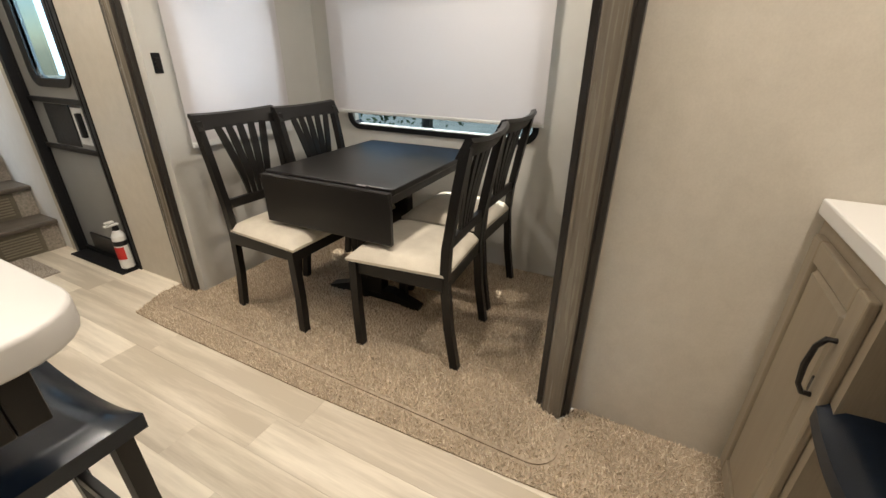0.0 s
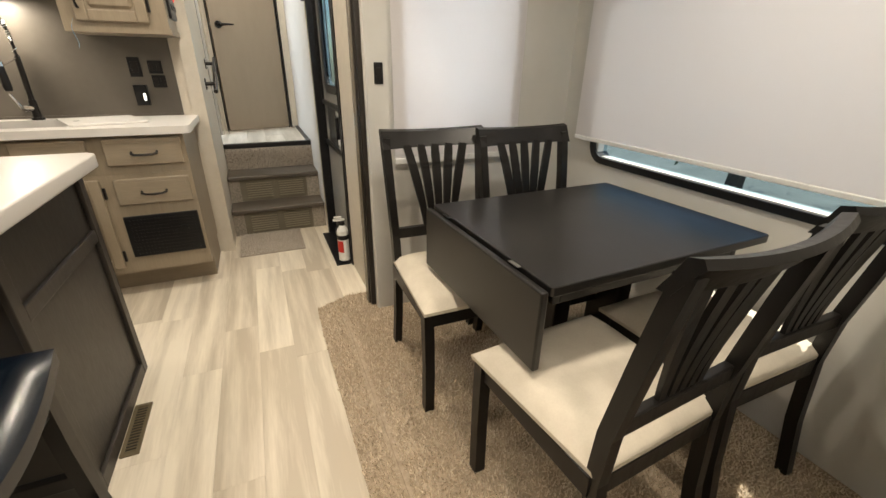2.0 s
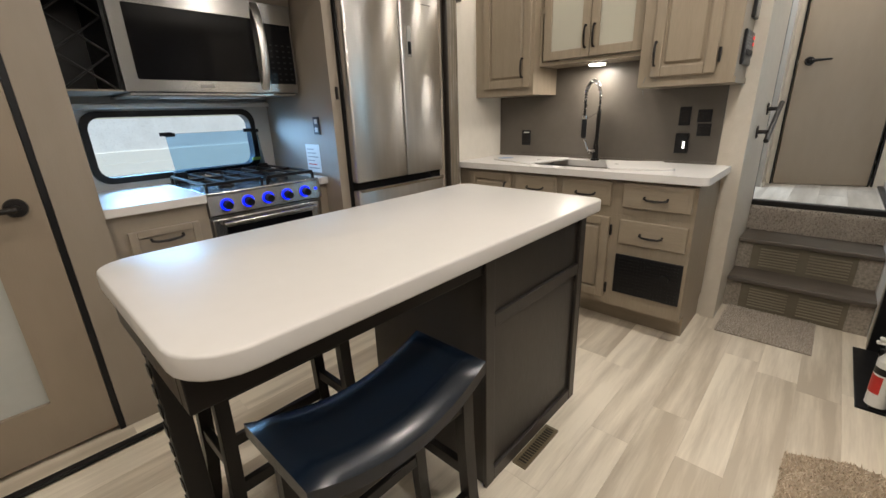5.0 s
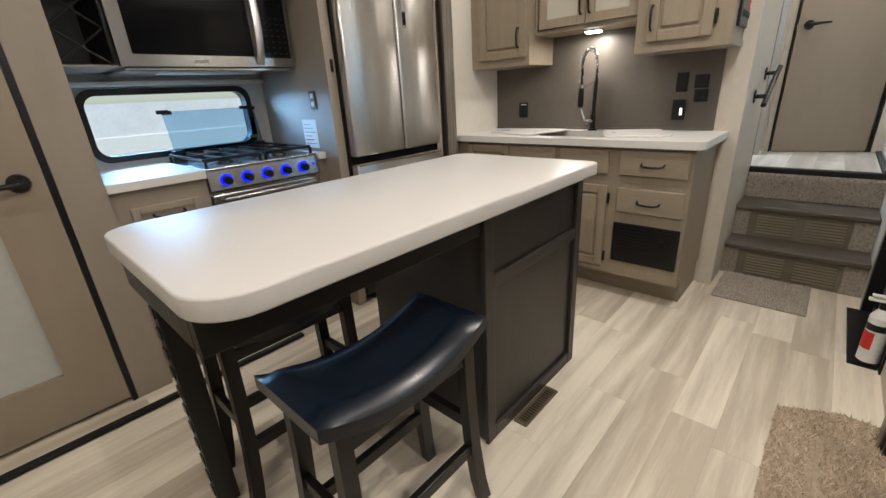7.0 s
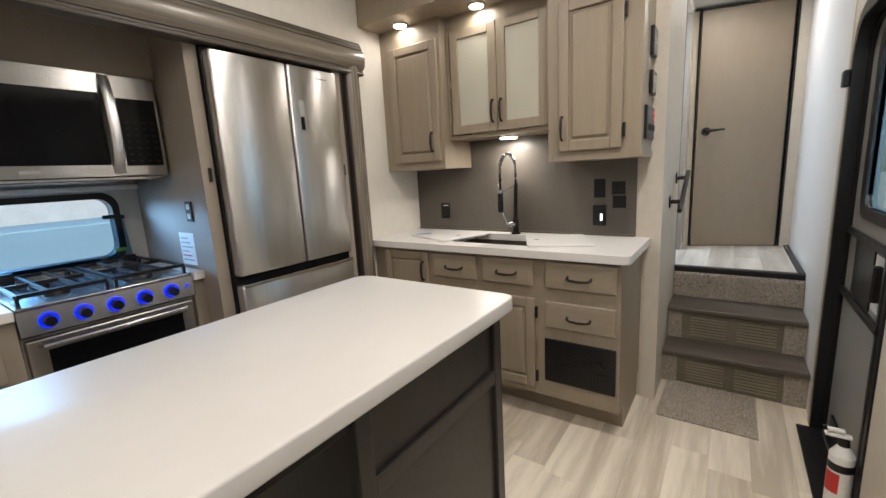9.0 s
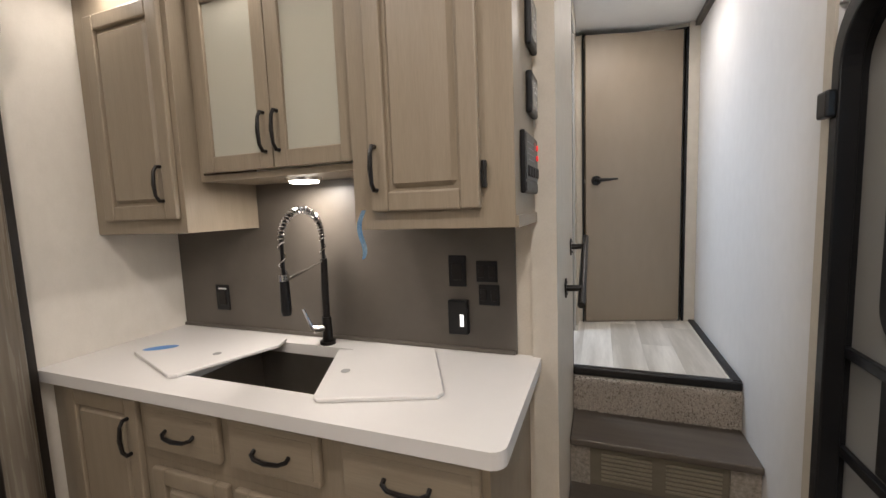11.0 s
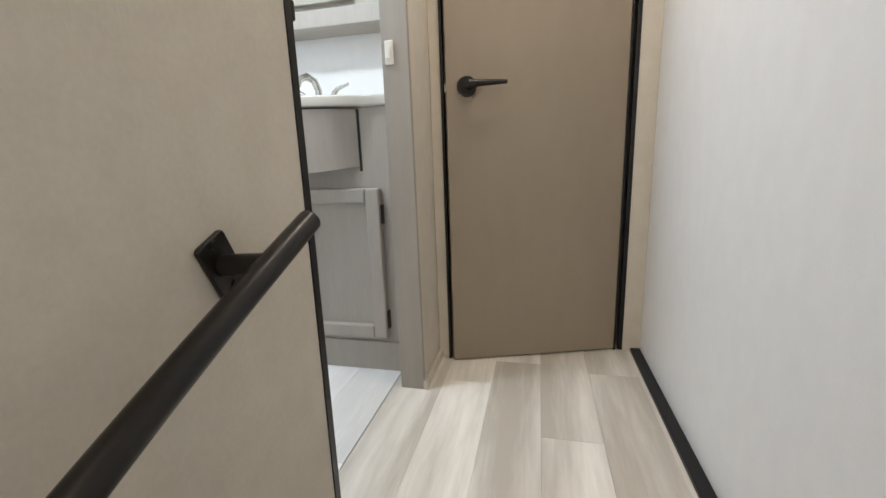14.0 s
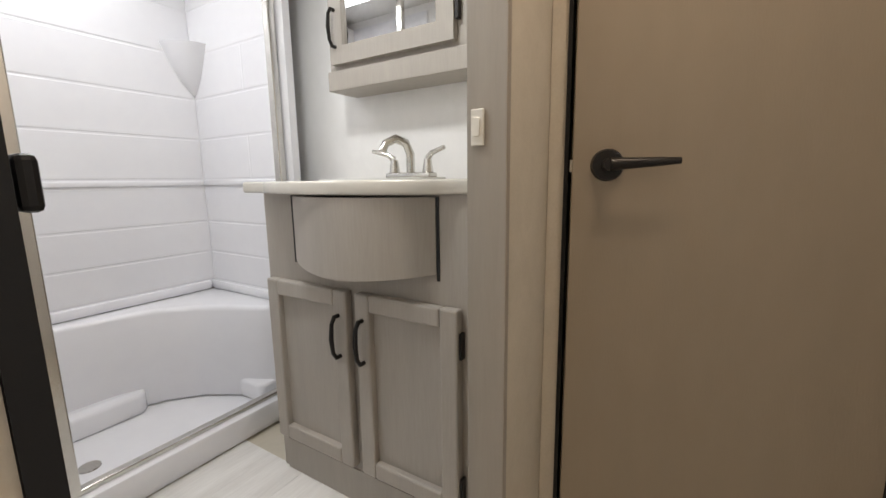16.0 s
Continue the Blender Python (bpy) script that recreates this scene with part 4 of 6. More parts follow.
bmesh.ops.solidify(bm, geom=bm.faces[:], thickness=0.0008)
part("film", bm, surf("clear_blue_film", (0.50, 0.66, 0.75), (0.14, 0.36, 0.64), rough=0.25, scale=14, stretch=(1, 1, 1.6), fine=0.2), tg, smooth=True)

# recessed lamps
def puck(label, x, y, z, r=0.05, drop=0.014):
    t = thing("puck_light", label, "light", x, y, z)
    part("rim", cyl(bmesh.new(), (x, y, z - 0.010), (x, y, z), r, r * 1.15, 24), M_NICKEL, t, smooth=True)
    part("lens", cyl(bmesh.new(), (x, y, z - drop), (x, y, z - 0.0095), r * 0.84, r * 0.92, 24), M_LAMP, t, "lit warm lens", smooth=True)


puck("lit round lamp in the soffit", -3.545, -0.06, TOPZ, 0.042)
puck("lit round lamp in the soffit", -3.60, 0.43, TOPZ, 0.042)
puck("lit round lamp under the glass cabinet", -3.775, 0.515, 1.5155, 0.054, 0.017)
puck("lit round lamp in the hall ceiling", -5.07, 1.665, 2.45)
# assumed fittings for the unseen ceiling lamps
for px, py in PUCKS:
    puck("lit round lamp assumed in the unseen ceiling", px, py, CEIL)

# ---- fridge ----
fr = thing("refrigerator", "stainless steel french door refrigerator", "refrigerator", -2.78, -0.5, 0)
FY = -0.19
part("body", B(-3.13, -2.445, -0.95, FY - 0.06, 0.05, 1.90, bev=0.004), M_BLACK, fr)
for x0, x1, z0, z1, nm in ((-2.812, -2.447, 0.905, 1.885, "door"), (-3.128, -2.818, 0.905, 1.885, "door"), (-3.128, -2.447, 0.560, 0.862, "freezer_drawer"), (-3.128, -2.447, 0.22, 0.520, "freezer_drawer")):
    d = part(nm, B(x0, x1, FY - 0.06, FY, z0, z1, bev=0.012, seg=3), M_STEEL, fr, "brushed stainless steel front", smooth=True)
    if nm != "door":
        part("grip_lip", B(x0 + 0.01, x1 - 0.01, FY - 0.02, FY + 0.012, z1 - 0.010, z1 + 0.006, bev=0.003), M_CHROME, d)
    elif x0 < -3:
        part("display", B(-2.895, -2.862, FY, FY + 0.002, 1.56, 1.72, bev=0.001), M_GREYBAR, d, "grey touch strip")
        part("display_glass", B(-2.890, -2.867, FY + 0.002, FY + 0.003, 1.575, 1.64), M_BLACKGLASS, d)
        part("badge", B(-3.055, -2.985, FY, FY + 0.001, 1.835, 1.841), M_GREYBAR, d)
for z0, z1 in ((0.862, 0.905), (0.52, 0.56)):
    part("dark_gap_strip", B(-3.125, -2.45, FY - 0.05, FY - 0.03, z0, z1), M_BLACKGLASS, fr)
cab = thing("fridge_surround", "taupe cabinet panels round the refrigerator", "cabinet", -2.41, -0.6, 0)
part("side_panel", B(-2.44, -2.385, KB + 0.002, -0.268, 0.001, 2.079), M_TAUPE, cab)
part("right_stile", B(-3.192, -3.134, -0.34, -0.235, 0.001, 1.928), M_TAUPE, cab)
part("top_panel", B(-3.13, -2.44, -0.34, -0.235, 1.905, 1.93), M_TRIMX, cab)
for z in (1.37, 0.62):
    part("catch", B(-3.166, -3.151, -0.2345, -0.226, z - 0.03, z + 0.03, bev=0.002), M_BLACKMETAL, cab)
part("catch", B(-2.425, -2.412, -0.2675, -0.258, 1.34, 1.40, bev=0.002), M_BLACKMETAL, cab)
ow = thing("outlet", "black outlet on the pale side panel", "outlet", -2.384, -0.43, 1.21)
part("plate", B(-2.3845, -2.378, -0.462, -0.405, 1.165, 1.258, bev=0.002), M_BLACK, ow)
for z in (1.19, 1.233):
    part("socket", B(-2.378, -2.3765, -0.447, -0.420, z - 0.012, z + 0.012), M_PAPER, ow)
pl = thing("notice", "white paper notice stuck on the side panel", "notice", -2.384, -0.5, 1.03)
part("sheet", B(-2.3845, -2.3835, -0.585, -0.44, 0.955, 1.11), M_PAPER, pl)
for i in range(6):
    part("print", B(-2.3835, -2.3832, -0.57, -0.46 - 0.02 * (i % 3), 0.975 + i * 0.021, 0.981 + i * 0.021), M_GREYBAR if i != 1 else M_RED, pl)

# ---- cooker wall ----
kc = thing("kitchen_counter", "white counter beside the cooker", "counter", -1.56, -0.7, 0.897)
part("slab", B(-1.748, -1.372, KB + 0.001, -0.385, 0.900, 0.938, bev=0.004), M_WHITETOP, kc)
kc2 = thing("kitchen_counter", "narrow white counter strip beside the cooker", "counter", -2.36, -0.7, 0.897)
part("slab", B(-2.384, -2.337, KB + 0.001, -0.385, 0.900, 0.938, bev=0.004), M_WHITETOP, kc2)
kb = thing("base_cabinet", "taupe base cabinet with a drawer beside the cooker", "cabinet", -1.56, -0.7, 0)
part("body", B(-1.748, -1.372, KB + 0.001, -0.415, 0.001, 0.899), M_TAUPE, kb)


def front_y(name, parent, x0, x1, y, z0, z1, mat, rail=0.04, th=0.02):
    d = part(name, boxes((x0, x0 + rail, y, y + th, z0, z1), (x1 - rail, x1, y, y + th, z0, z1), (x0 + rail, x1 - rail, y, y + th, z0, z0 + rail), (x0 + rail, x1 - rail, y, y + th, z1 - rail, z1), bev=0.003), mat, parent)
    part("panel", B(x0 + rail, x1 - rail, y, y + th * 0.45, z0 + rail, z1 - rail), mat, d)
    return d


d = front_y("drawer", kb, -1.70, -1.43, -0.415, 0.69, 0.825, M_TAUPE, 0.03)
handle(d, (-1.625, -0.395, 0.785), (-1.505, -0.395, 0.785), (0, 0.022, -0.012))
front_y("door", kb, -1.70, -1.43, -0.415, 0.10, 0.665, M_TAUPE)
kb2 = thing("filler_panel", "narrow taupe filler beside the cooker", "cabinet", -2.36, -0.7, 0)
part("board", B(-2.384, -2.337, KB + 0.001, -0.415, 0.001, 0.899), M_TAUPE, kb2)

sv = thing("cooker", "stainless gas cooker with blue-lit knobs and raised glass lid", "cooker", -2.04, -0.7, 0)
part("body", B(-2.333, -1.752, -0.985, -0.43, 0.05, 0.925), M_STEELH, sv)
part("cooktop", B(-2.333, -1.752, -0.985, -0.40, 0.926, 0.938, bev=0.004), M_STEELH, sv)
bm = bmesh.new()
outline(bm, [(-0.43, 0.925), (-0.43, 0.825), (-0.405, 0.825), (-0.39, 0.835), (-0.40, 0.925)], -2.333, -1.752, axis="x")
part("control_panel", bm, M_STEELH, sv, "brushed steel control panel")
for x in (-1.832, -1.933, -2.034, -2.136, -2.238):
    k = part("knob", cyl(cyl(bmesh.new(), (x, -0.40, 0.878), (x, -0.362, 0.876), 0.023, 0.019, 20), (x, -0.362, 0.876), (x, -0.358, 0.876), 0.019, 0.017, 20), M_BLACK, sv, smooth=True)
    o = [(x + 0.0285 * math.cos(a * math.pi / 12), 0.878 + 0.0285 * math.sin(a * math.pi / 12)) for a in range(24)]
    i = [(x + 0.0235 * math.cos(a * math.pi / 12), 0.878 + 0.0235 * math.sin(a * math.pi / 12)) for a in range(24)]
    part("glow_ring", ring(bmesh.new(), o, i, -0.394, -0.388), M_LED, k, "lit blue ring")
part("indicator", cyl(bmesh.new(), (-2.303, -0.395, 0.885), (-2.303, -0.389, 0.885), 0.006), M_LED, sv)
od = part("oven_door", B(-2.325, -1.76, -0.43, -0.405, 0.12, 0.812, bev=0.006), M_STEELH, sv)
part("window", B(-2.27, -1.815, -0.405, -0.402, 0.30, 0.765, bev=0.001), M_BLACKGLASS, od, "black oven glass")
part("handle", sweep(bmesh.new(), [(-2.28, -0.405, 0.79), (-2.28, -0.375, 0.79), (-2.04, -0.368, 0.79), (-1.80, -0.375, 0.79), (-1.80, -0.405, 0.79)], 0.009), M_STEELH, od, smooth=True)
for bx, by, br in ((-1.90, -0.56, 0.045), (-2.19, -0.56, 0.045), (-1.90, -0.82, 0.038), (-2.19, -0.82, 0.038)):
    part("burner", cyl(cyl(bmesh.new(), (bx, by, 0.938), (bx, by, 0.95), br, br * 0.9), (bx, by, 0.95), (bx, by, 0.957), br * 0.75), M_BLACK, sv, smooth=True)
for gx in (-1.90, -2.19):
    bm = bmesh.new()
    for y in (-0.44, -0.69, -0.95):
        box(bm, gx - 0.13, gx + 0.13, y - 0.007, y + 0.007, 0.966, 0.980)
    for x in (-0.13, -0.045, 0.045, 0.13):
        box(bm, gx + x - 0.007, gx + x + 0.007, -0.945, -0.445, 0.968, 0.978)
    for x in (-0.13, 0.13):
        for y in (-0.44, -0.95):
            box(bm, gx + x - 0.006, gx + x + 0.006, y - 0.006, y + 0.006, 0.938, 0.968)
    part("grate", bm, M_BLACKMETAL, sv, "black cast grate")
lid = part("glass_lid", outline(bmesh.new(), rrect(-2.30, -1.80, 0.0, 0.235, 0.02), -0.003, 0.003, axis="y"), M_TINTED, sv, "raised tinted glass lid", local=False)
lid.matrix_basis = root_of(lid).matrix_basis.inverted() @ pose(0, -0.955, 0.965, 12) @ root_of(lid).matrix_basis
for x in (-1.82, -2.28):
    part("lid_bracket", B(x - 0.03, x + 0.03, -0.985, -0.945, 0.938, 0.992, bev=0.003), M_BLACK, sv)
    part("lid_clip", B(x - 0.025, x + 0.025, -1.0 + 0.003, -0.99 + 0.003, 1.18, 1.20, bev=0.002), M_BLACK, sv)
part("rear_trim", B(-2.25, -1.85, -0.985, -0.965, 0.938, 0.975), M_STEELH, sv)
part("energy_tag", B(-2.285, -2.235, -0.978, -0.974, 1.015, 1.032), M_YELLOW, sv, "yellow tag")

mw = thing("microwave_oven", "stainless over-the-range microwave with dark window", "microwave", -1.97, -0.78, 1.375)
MY = -0.565
part("body", B(-2.366, -1.580, KB + 0.002, MY, 1.385, 1.798), M_BLACK, mw)
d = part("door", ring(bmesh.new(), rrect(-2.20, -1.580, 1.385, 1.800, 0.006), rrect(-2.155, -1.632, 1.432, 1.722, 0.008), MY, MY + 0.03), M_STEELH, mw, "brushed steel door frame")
part("window", B(-2.155, -1.632, MY + 0.005, MY + 0.024, 1.432, 1.722), M_BLACKGLASS, d, "black glass window")
bow = [(MY + 0.03 + 0.045 * math.sin(math.pi * k / 10) ** 0.6, 1.395 + 0.40 * k / 10) for k in range(11)]
part("handle", outline(bmesh.new(), bow + [(y - 0.012, z) for y, z in bow[::-1]], -2.198, -2.160, 0.003, axis="x"), M_STEEL, d, "broad curved steel handle", smooth=True)
M_KEYPRINT = surf("dim_key_print", (0.018, 0.018, 0.018), rough=0.7, spec=0.1)
c = part("control_side", B(-2.366, -2.20, MY, MY + 0.028, 1.385, 1.800, bev=0.004), M_STEELH, mw)
k = part("keypad", B(-2.352, -2.212, MY + 0.028, MY + 0.031, 1.428, 1.708), M_BLACKGLASS, c, "black keypad")
for i in range(4):
    for j in range(7):
        part("key", B(-2.340 + i * 0.033, -2.326 + i * 0.033, MY + 0.031, MY + 0.0316, 1.445 + j * 0.027, 1.453 + j * 0.027), M_KEYPRINT, k)
part("badge", B(-1.93, -1.87, MY + 0.03, MY + 0.031, 1.402, 1.414), M_GREYBAR, mw)
part("vent_lip", B(-2.36, -1.60, KB + 0.01, MY - 0.01, 1.368, 1.385, bev=0.004), M_NICKEL, mw)
part("task_lamp", B(-2.2, -1.75, -0.75, -0.65, 1.364, 1.368), M_PAPER, mw)
uw = thing("upper_cabinet", "taupe panel cabinet above the microwave", "cabinet", -1.87, -0.78, 1.80)
part("body", B(-2.384, -1.372, KB + 0.002, MY, 1.801, 2.079), M_TAUPE, uw)
wr = thing("wine_rack", "black lattice wine rack beside the microwave", "wine rack", -1.475, -0.78, 1.39)
part("back", B(-1.578, -1.373, KB + 0.002, KB + 0.01, 1.392, 1.80), M_BLACK, wr)
for x in (-1.578, -1.385):
    part("side", B(x, x + 0.012, KB + 0.01, MY, 1.392, 1.80), M_BLACK, wr)
part("bottom", B(-1.578, -1.373, KB + 0.01, MY, 1.385, 1.392), M_TAUPE, wr)
for i in range(3):
    z = 1.395 + i * 0.135
    for a, b in (((-1.56, z), (-1.39, z + 0.13)), ((-1.39, z), (-1.56, z + 0.13))):
        part("bar", cyl(bmesh.new(), (a[0], MY - 0.01, a[1]), (b[0], MY - 0.01, b[1]), 0.0045, seg=8), M_BLACK, wr)


def rv_window(name, label, axis, a0, a1, z0, z1, wall, inward, r, thick=0.03, depth=0.06, pane=None):
    """A black-framed window with rounded corners and clear glass, in a wall of constant y or x."""
    t = tagged(new(name), label, "window", kind="structure")
    t.matrix_basis = pose(*((a0, wall, z0) if axis == "y" else (wall, a0, z0)))
    part("window_frame", ring(bmesh.new(), rrect(a0, a1, z0, z1, r), rrect(a0 + thick, a1 - thick, z0 + thick, z1 - thick, r * 0.8), wall + inward * 0.012, wall - inward * depth, axis=axis), M_BLACK, t, smooth=True)
    p = part("pane", outline(bmesh.new(), rrect(a0 + thick, a1 - thick, z0 + thick, z1 - thick, r * 0.8), wall - inward * 0.035, wall - inward * 0.039, axis=axis), pane or M_GLASS, t)
    p.visible_shadow = False
    return t


w1 = rv_window("window_1", "black framed kitchen window with rounded corners", "y", -2.29, -1.45, 0.965, 1.318, KB, 1, 0.075)
for x in (-1.80, -2.24):
    part("latch", B(x - 0.03, x + 0.03, KB + 0.012, KB + 0.02, 1.185, 1.205, bev=0.002), M_BLACK, w1)
setting("trim_window_valance", B(-2.38, -1.40, KB + 0.001, KB + 0.05, 1.328, 1.352, bev=0.006), M_INNER, "cream valance over the kitchen window", "trim")
rv_window("window_2", "black framed dining window with rounded corners", "y", -2.50, -1.205, 0.785, 1.83, 3.15, -1, 0.09, pane=M_DARKGLASS)
rv_window("window_3", "black framed window in the slide-out end wall", "x", 2.20, 2.80, 0.86, 1.87, -2.735, 1, 0.08)
for nm, lab, bm, bar in (("roller_shade", "white roller shade pulled most of the way down", B(-2.560, -1.170, 3.088, 3.091, 0.905, 2.03), B(-2.560, -1.170, 3.083, 3.096, 0.893, 0.912, bev=0.004)), ("roller_shade", "white roller shade pulled down over the end window", B(-2.702, -2.699, 2.165, 2.825, 0.815, 2.03), B(-2.707, -2.694, 2.165, 2.825, 0.795, 0.822, bev=0.004))):
    t = thing(nm, lab, "blind", -2, 3, 2)
    part("cloth", bm, M_BLIND, t, "translucent white shade cloth")
    part("hem_bar", bar, M_WHITE, t)
    part("roller", B(-2.56, -1.17, 3.06, 3.12, 2.03, 2.078) if lab.endswith("down") else B(-2.732, -2.68, 2.165, 2.825, 2.03, 2.078), M_WHITE, t)
sw = thing("light_switch", "small black switch on the slide-out end wall", "switch", -2.73, 2.12, 1.19)
part("plate", B(-2.7345, -2.728, 2.092, 2.132, 1.145, 1.232, bev=0.003), M_BLACK, sw)
part("key", B(-2.728, -2.722, 2.10, 2.124, 1.165, 1.212, bev=0.002), M_BLACKMETAL, sw)

# ---- pantry ----
pa = thing("pantry", "taupe pantry with an etched glass door", "pantry", -0.8, -0.6, 0)
PY = -0.372
part("stile", B(-1.371, -1.235, KB + 0.002, PY, 0.001, 2.079), M_TAUPE, pa)
part("body", B(-1.234, 0.899, KB + 0.002, PY - 0.035, 0.001, 2.079), M_TAUPE, pa)
d = part("door", ring(bmesh.new(), rrect(-1.212, -0.52, 0.025, 2.02, 0.003), rrect(-1.060, -0.67, 0.225, 1.86, 0.003), PY - 0.034, PY), M_DOOR, pa, "taupe framed door")
part("glass", B(-1.060, -0.67, PY - 0.025, PY - 0.015, 0.225, 1.86), M_DOORFROST, d, "etched glass panel")
part("glass_bead", ring(bmesh.new(), rrect(-1.060, -0.67, 0.225, 1.86, 0.002), rrect(-1.045, -0.685, 0.24, 1.845, 0.002), PY - 0.015, PY + 0.002), M_DOOR, d)
part("rose", cyl(bmesh.new(), (-1.142, PY, 0.992), (-1.142, PY + 0.014, 0.992), 0.033, 0.03, 24), M_BLACKMETAL, d, smooth=True)
part("lever", sweep(cyl(bmesh.new(), (-1.142, PY + 0.014, 0.992), (-1.142, PY + 0.05, 0.992), 0.012), [(-1.142, PY + 0.048, 0.992), (-1.08, PY + 0.052, 0.990), (-1.03, PY + 0.05, 0.986)], [0.011, 0.009, 0.007]), M_BLACKMETAL, d, "dark bronze lever", smooth=True)
part("edge_gasket", B(-1.234, -1.214, PY - 0.034, PY + 0.003, 0.001, 2.079), M_BLACK, pa, "black edge strip")

# ---- rear cabinet, third stool ----
rk = thing("rear_cabinet", "driftwood-finish rear cabinet with white counter", "cabinet", 0.2, 1.9, 0)
RX = -0.215
part("countertop", B(RX - 0.02, 1.1, 1.45, 2.158, 0.885, 0.925, bev=0.006), M_WHITETOP, rk, "white counter top")
part("body", B(RX, 0.40, 1.74, 2.158, 0.001, 0.885), M_CAB, rk)
d = panel_front("door", rk, RX, 1.765, 2.12, 0.05, 0.845, -1, M_CAB, rail=0.055)
handle(d, (RX - 0.02, 1.80, 0.60), (RX - 0.02, 1.80, 0.735), (-0.028, 0, 0))
part("end_panel", B(0.9, 1.1, 1.47, 2.158, 0.001, 0.885), M_CAB, rk)
bar_stool(-0.10, 1.63, 90, "black saddle stool beside the rear counter")

# ---- entry door ----
ed = tagged(new("door_1"), "grey entry door with black frame and tall window", "door", kind="structure")
ed.matrix_basis = pose(-3.73, 2.05, 0)
DY = 2.058
part("door_frame", ring(bmesh.new(), rrect(-4.03, -3.335, -0.01, 1.885, [0.17, 0.17, 0.004, 0.004], 8), rrect(-3.98, -3.365, 0.03, 1.825, [0.13, 0.13, 0.004, 0.004], 8), 2.043, 2.125), M_BLACK, ed, "black rounded door frame", smooth=True)
arcs = lambda r, x, z: [(x + r - r * math.cos(a), z - r + r * math.sin(a)) for a in [math.pi / 2 * k / 8 for k in range(9)]]
part("front_edge", outline(bmesh.new(), [(-4.006, 0.0)] + arcs(0.17, -4.006, 1.885) + [(-3.36, 1.885), (-3.36, 1.835)] + arcs(0.13, -3.966, 1.835)[::-1] + [(-3.966, 0.0)], 1.996, 2.042, 0.004, axis="y"), M_BLACK, ed, "black rounded frame edge")
lf = part("leaf", ring(bmesh.new(), rrect(-3.978, -3.367, 0.032, 1.823, [0.13, 0.13, 0.004, 0.004]), rrect(-3.79, -3.45, 1.10, 1.74, 0.05), DY, DY + 0.03), M_ENTRY, ed, "grey door leaf")
part("window_frame", ring(bmesh.new(), rrect(-3.862, -3.42, 1.055, 1.78, 0.08), rrect(-3.79, -3.45, 1.10, 1.74, 0.05), DY - 0.008, DY + 0.012), M_BLACK, lf, smooth=True)
p = part("pane", outline(bmesh.new(), rrect(-3.79, -3.45, 1.10, 1.74, 0.05), DY + 0.012, DY + 0.016, axis="y"), glass("tinted_door_glass", (0.62, 0.82, 0.86)), lf, "tinted glass")
for z in (0.715, 0.985):
    part("bar", B(-3.978, -3.367, DY - 0.018, DY - 0.001, z - 0.014, z + 0.014, bev=0.003), M_BLACK, ed, "black screen door bar")
part("stile", B(-3.39, -3.367, DY - 0.018, DY - 0.001, 0.032, 1.69, bev=0.003), M_BLACK, ed)
part("lock_plate", B(-3.84, -3.56, DY - 0.006, DY - 0.001, 0.735, 0.965, bev=0.002), M_BLACK, ed, "black screen panel")
part("notice", B(-3.545, -3.43, DY - 0.004, DY - 0.001, 0.755, 0.955), M_PAPER, ed, "white notice on the door")
part("latch", B(-3.47, -3.44, DY - 0.03, DY - 0.004, 0.80, 0.93, bev=0.006), M_BLACK, ed)
part("kick", B(-3.86, -3.39, DY - 0.012, DY - 0.001, 0.032, 0.15, bev=0.003), M_BLACK, ed)
part("handle_catch", B(-4.018, -3.965, 1.972, 1.995, 1.588, 1.656, bev=0.006), M_BLACK, ed)
dm = thing("door_mat", "black rubber mat at the entry door", "mat", -3.74, 1.985, 0)
part("mat", B(-3.97, -3.36, 1.945, 2.04, 0.0, 0.010, bev=0.004), M_BLACK, dm)
fm = thing("step_mat", "small grey-brown carpet mat at the steps", "mat", -3.95, 1.57, 0)
part("backing", B(-4.15, -3.735, 1.36, 1.79, 0.0, 0.006), M_CARPETG, fm)
fe = thing("fire_extinguisher", "white fire extinguisher with red label and black head", "fire extinguisher", -3.392, 2.005, 0.010)
X, Y = -3.392, 2.005
part("cylinder", cyl(cyl(bmesh.new(), (X, Y, 0.030), (X, Y, 0.235), 0.037, seg=24), (X, Y, 0.235), (X, Y, 0.272), 0.037, 0.017, 24), M_WHITE, fe, "white enamel cylinder", smooth=True)
part("label", outline(bmesh.new(), [(X + r * math.cos(a), Y + r * math.sin(a)) for r, aa in ((0.0378, range(13)), (0.036, range(12, -1, -1))) for a in [-1.75 + k * 0.13 for k in aa]], 0.09, 0.17), M_RED, fe, "red label", smooth=True)
part("band", cyl(bmesh.new(), (X, Y, 0.178), (X, Y, 0.208), 0.0376, seg=24), M_BLACK, fe, "black printed band", smooth=True)
part("head", cyl(bmesh.new(), (X, Y, 0.272), (X, Y, 0.302), 0.018, 0.014), M_BLACK, fe, smooth=True)
part("grip", boxes((X - 0.012, X + 0.012, Y - 0.055, Y + 0.02, 0.302, 0.313), (X - 0.010, X + 0.010, Y - 0.048, Y + 0.0, 0.320, 0.331), bev=0.003), M_WHITE, fe, "white squeeze grip")
part("bracket", boxes((X - 0.02, X + 0.02, Y + 0.039, Y + 0.046, 0.010, 0.20), (X - 0.02, X + 0.02, Y - 0.02, Y + 0.039, 0.010, 0.03)), M_BLACK, fe)

setting("trim_door_jamb", B(-4.050, -4.0065, 1.997, 2.0045, 0.0, 2.0), M_LINEN, "beige strip beside the entry door frame", "trim")

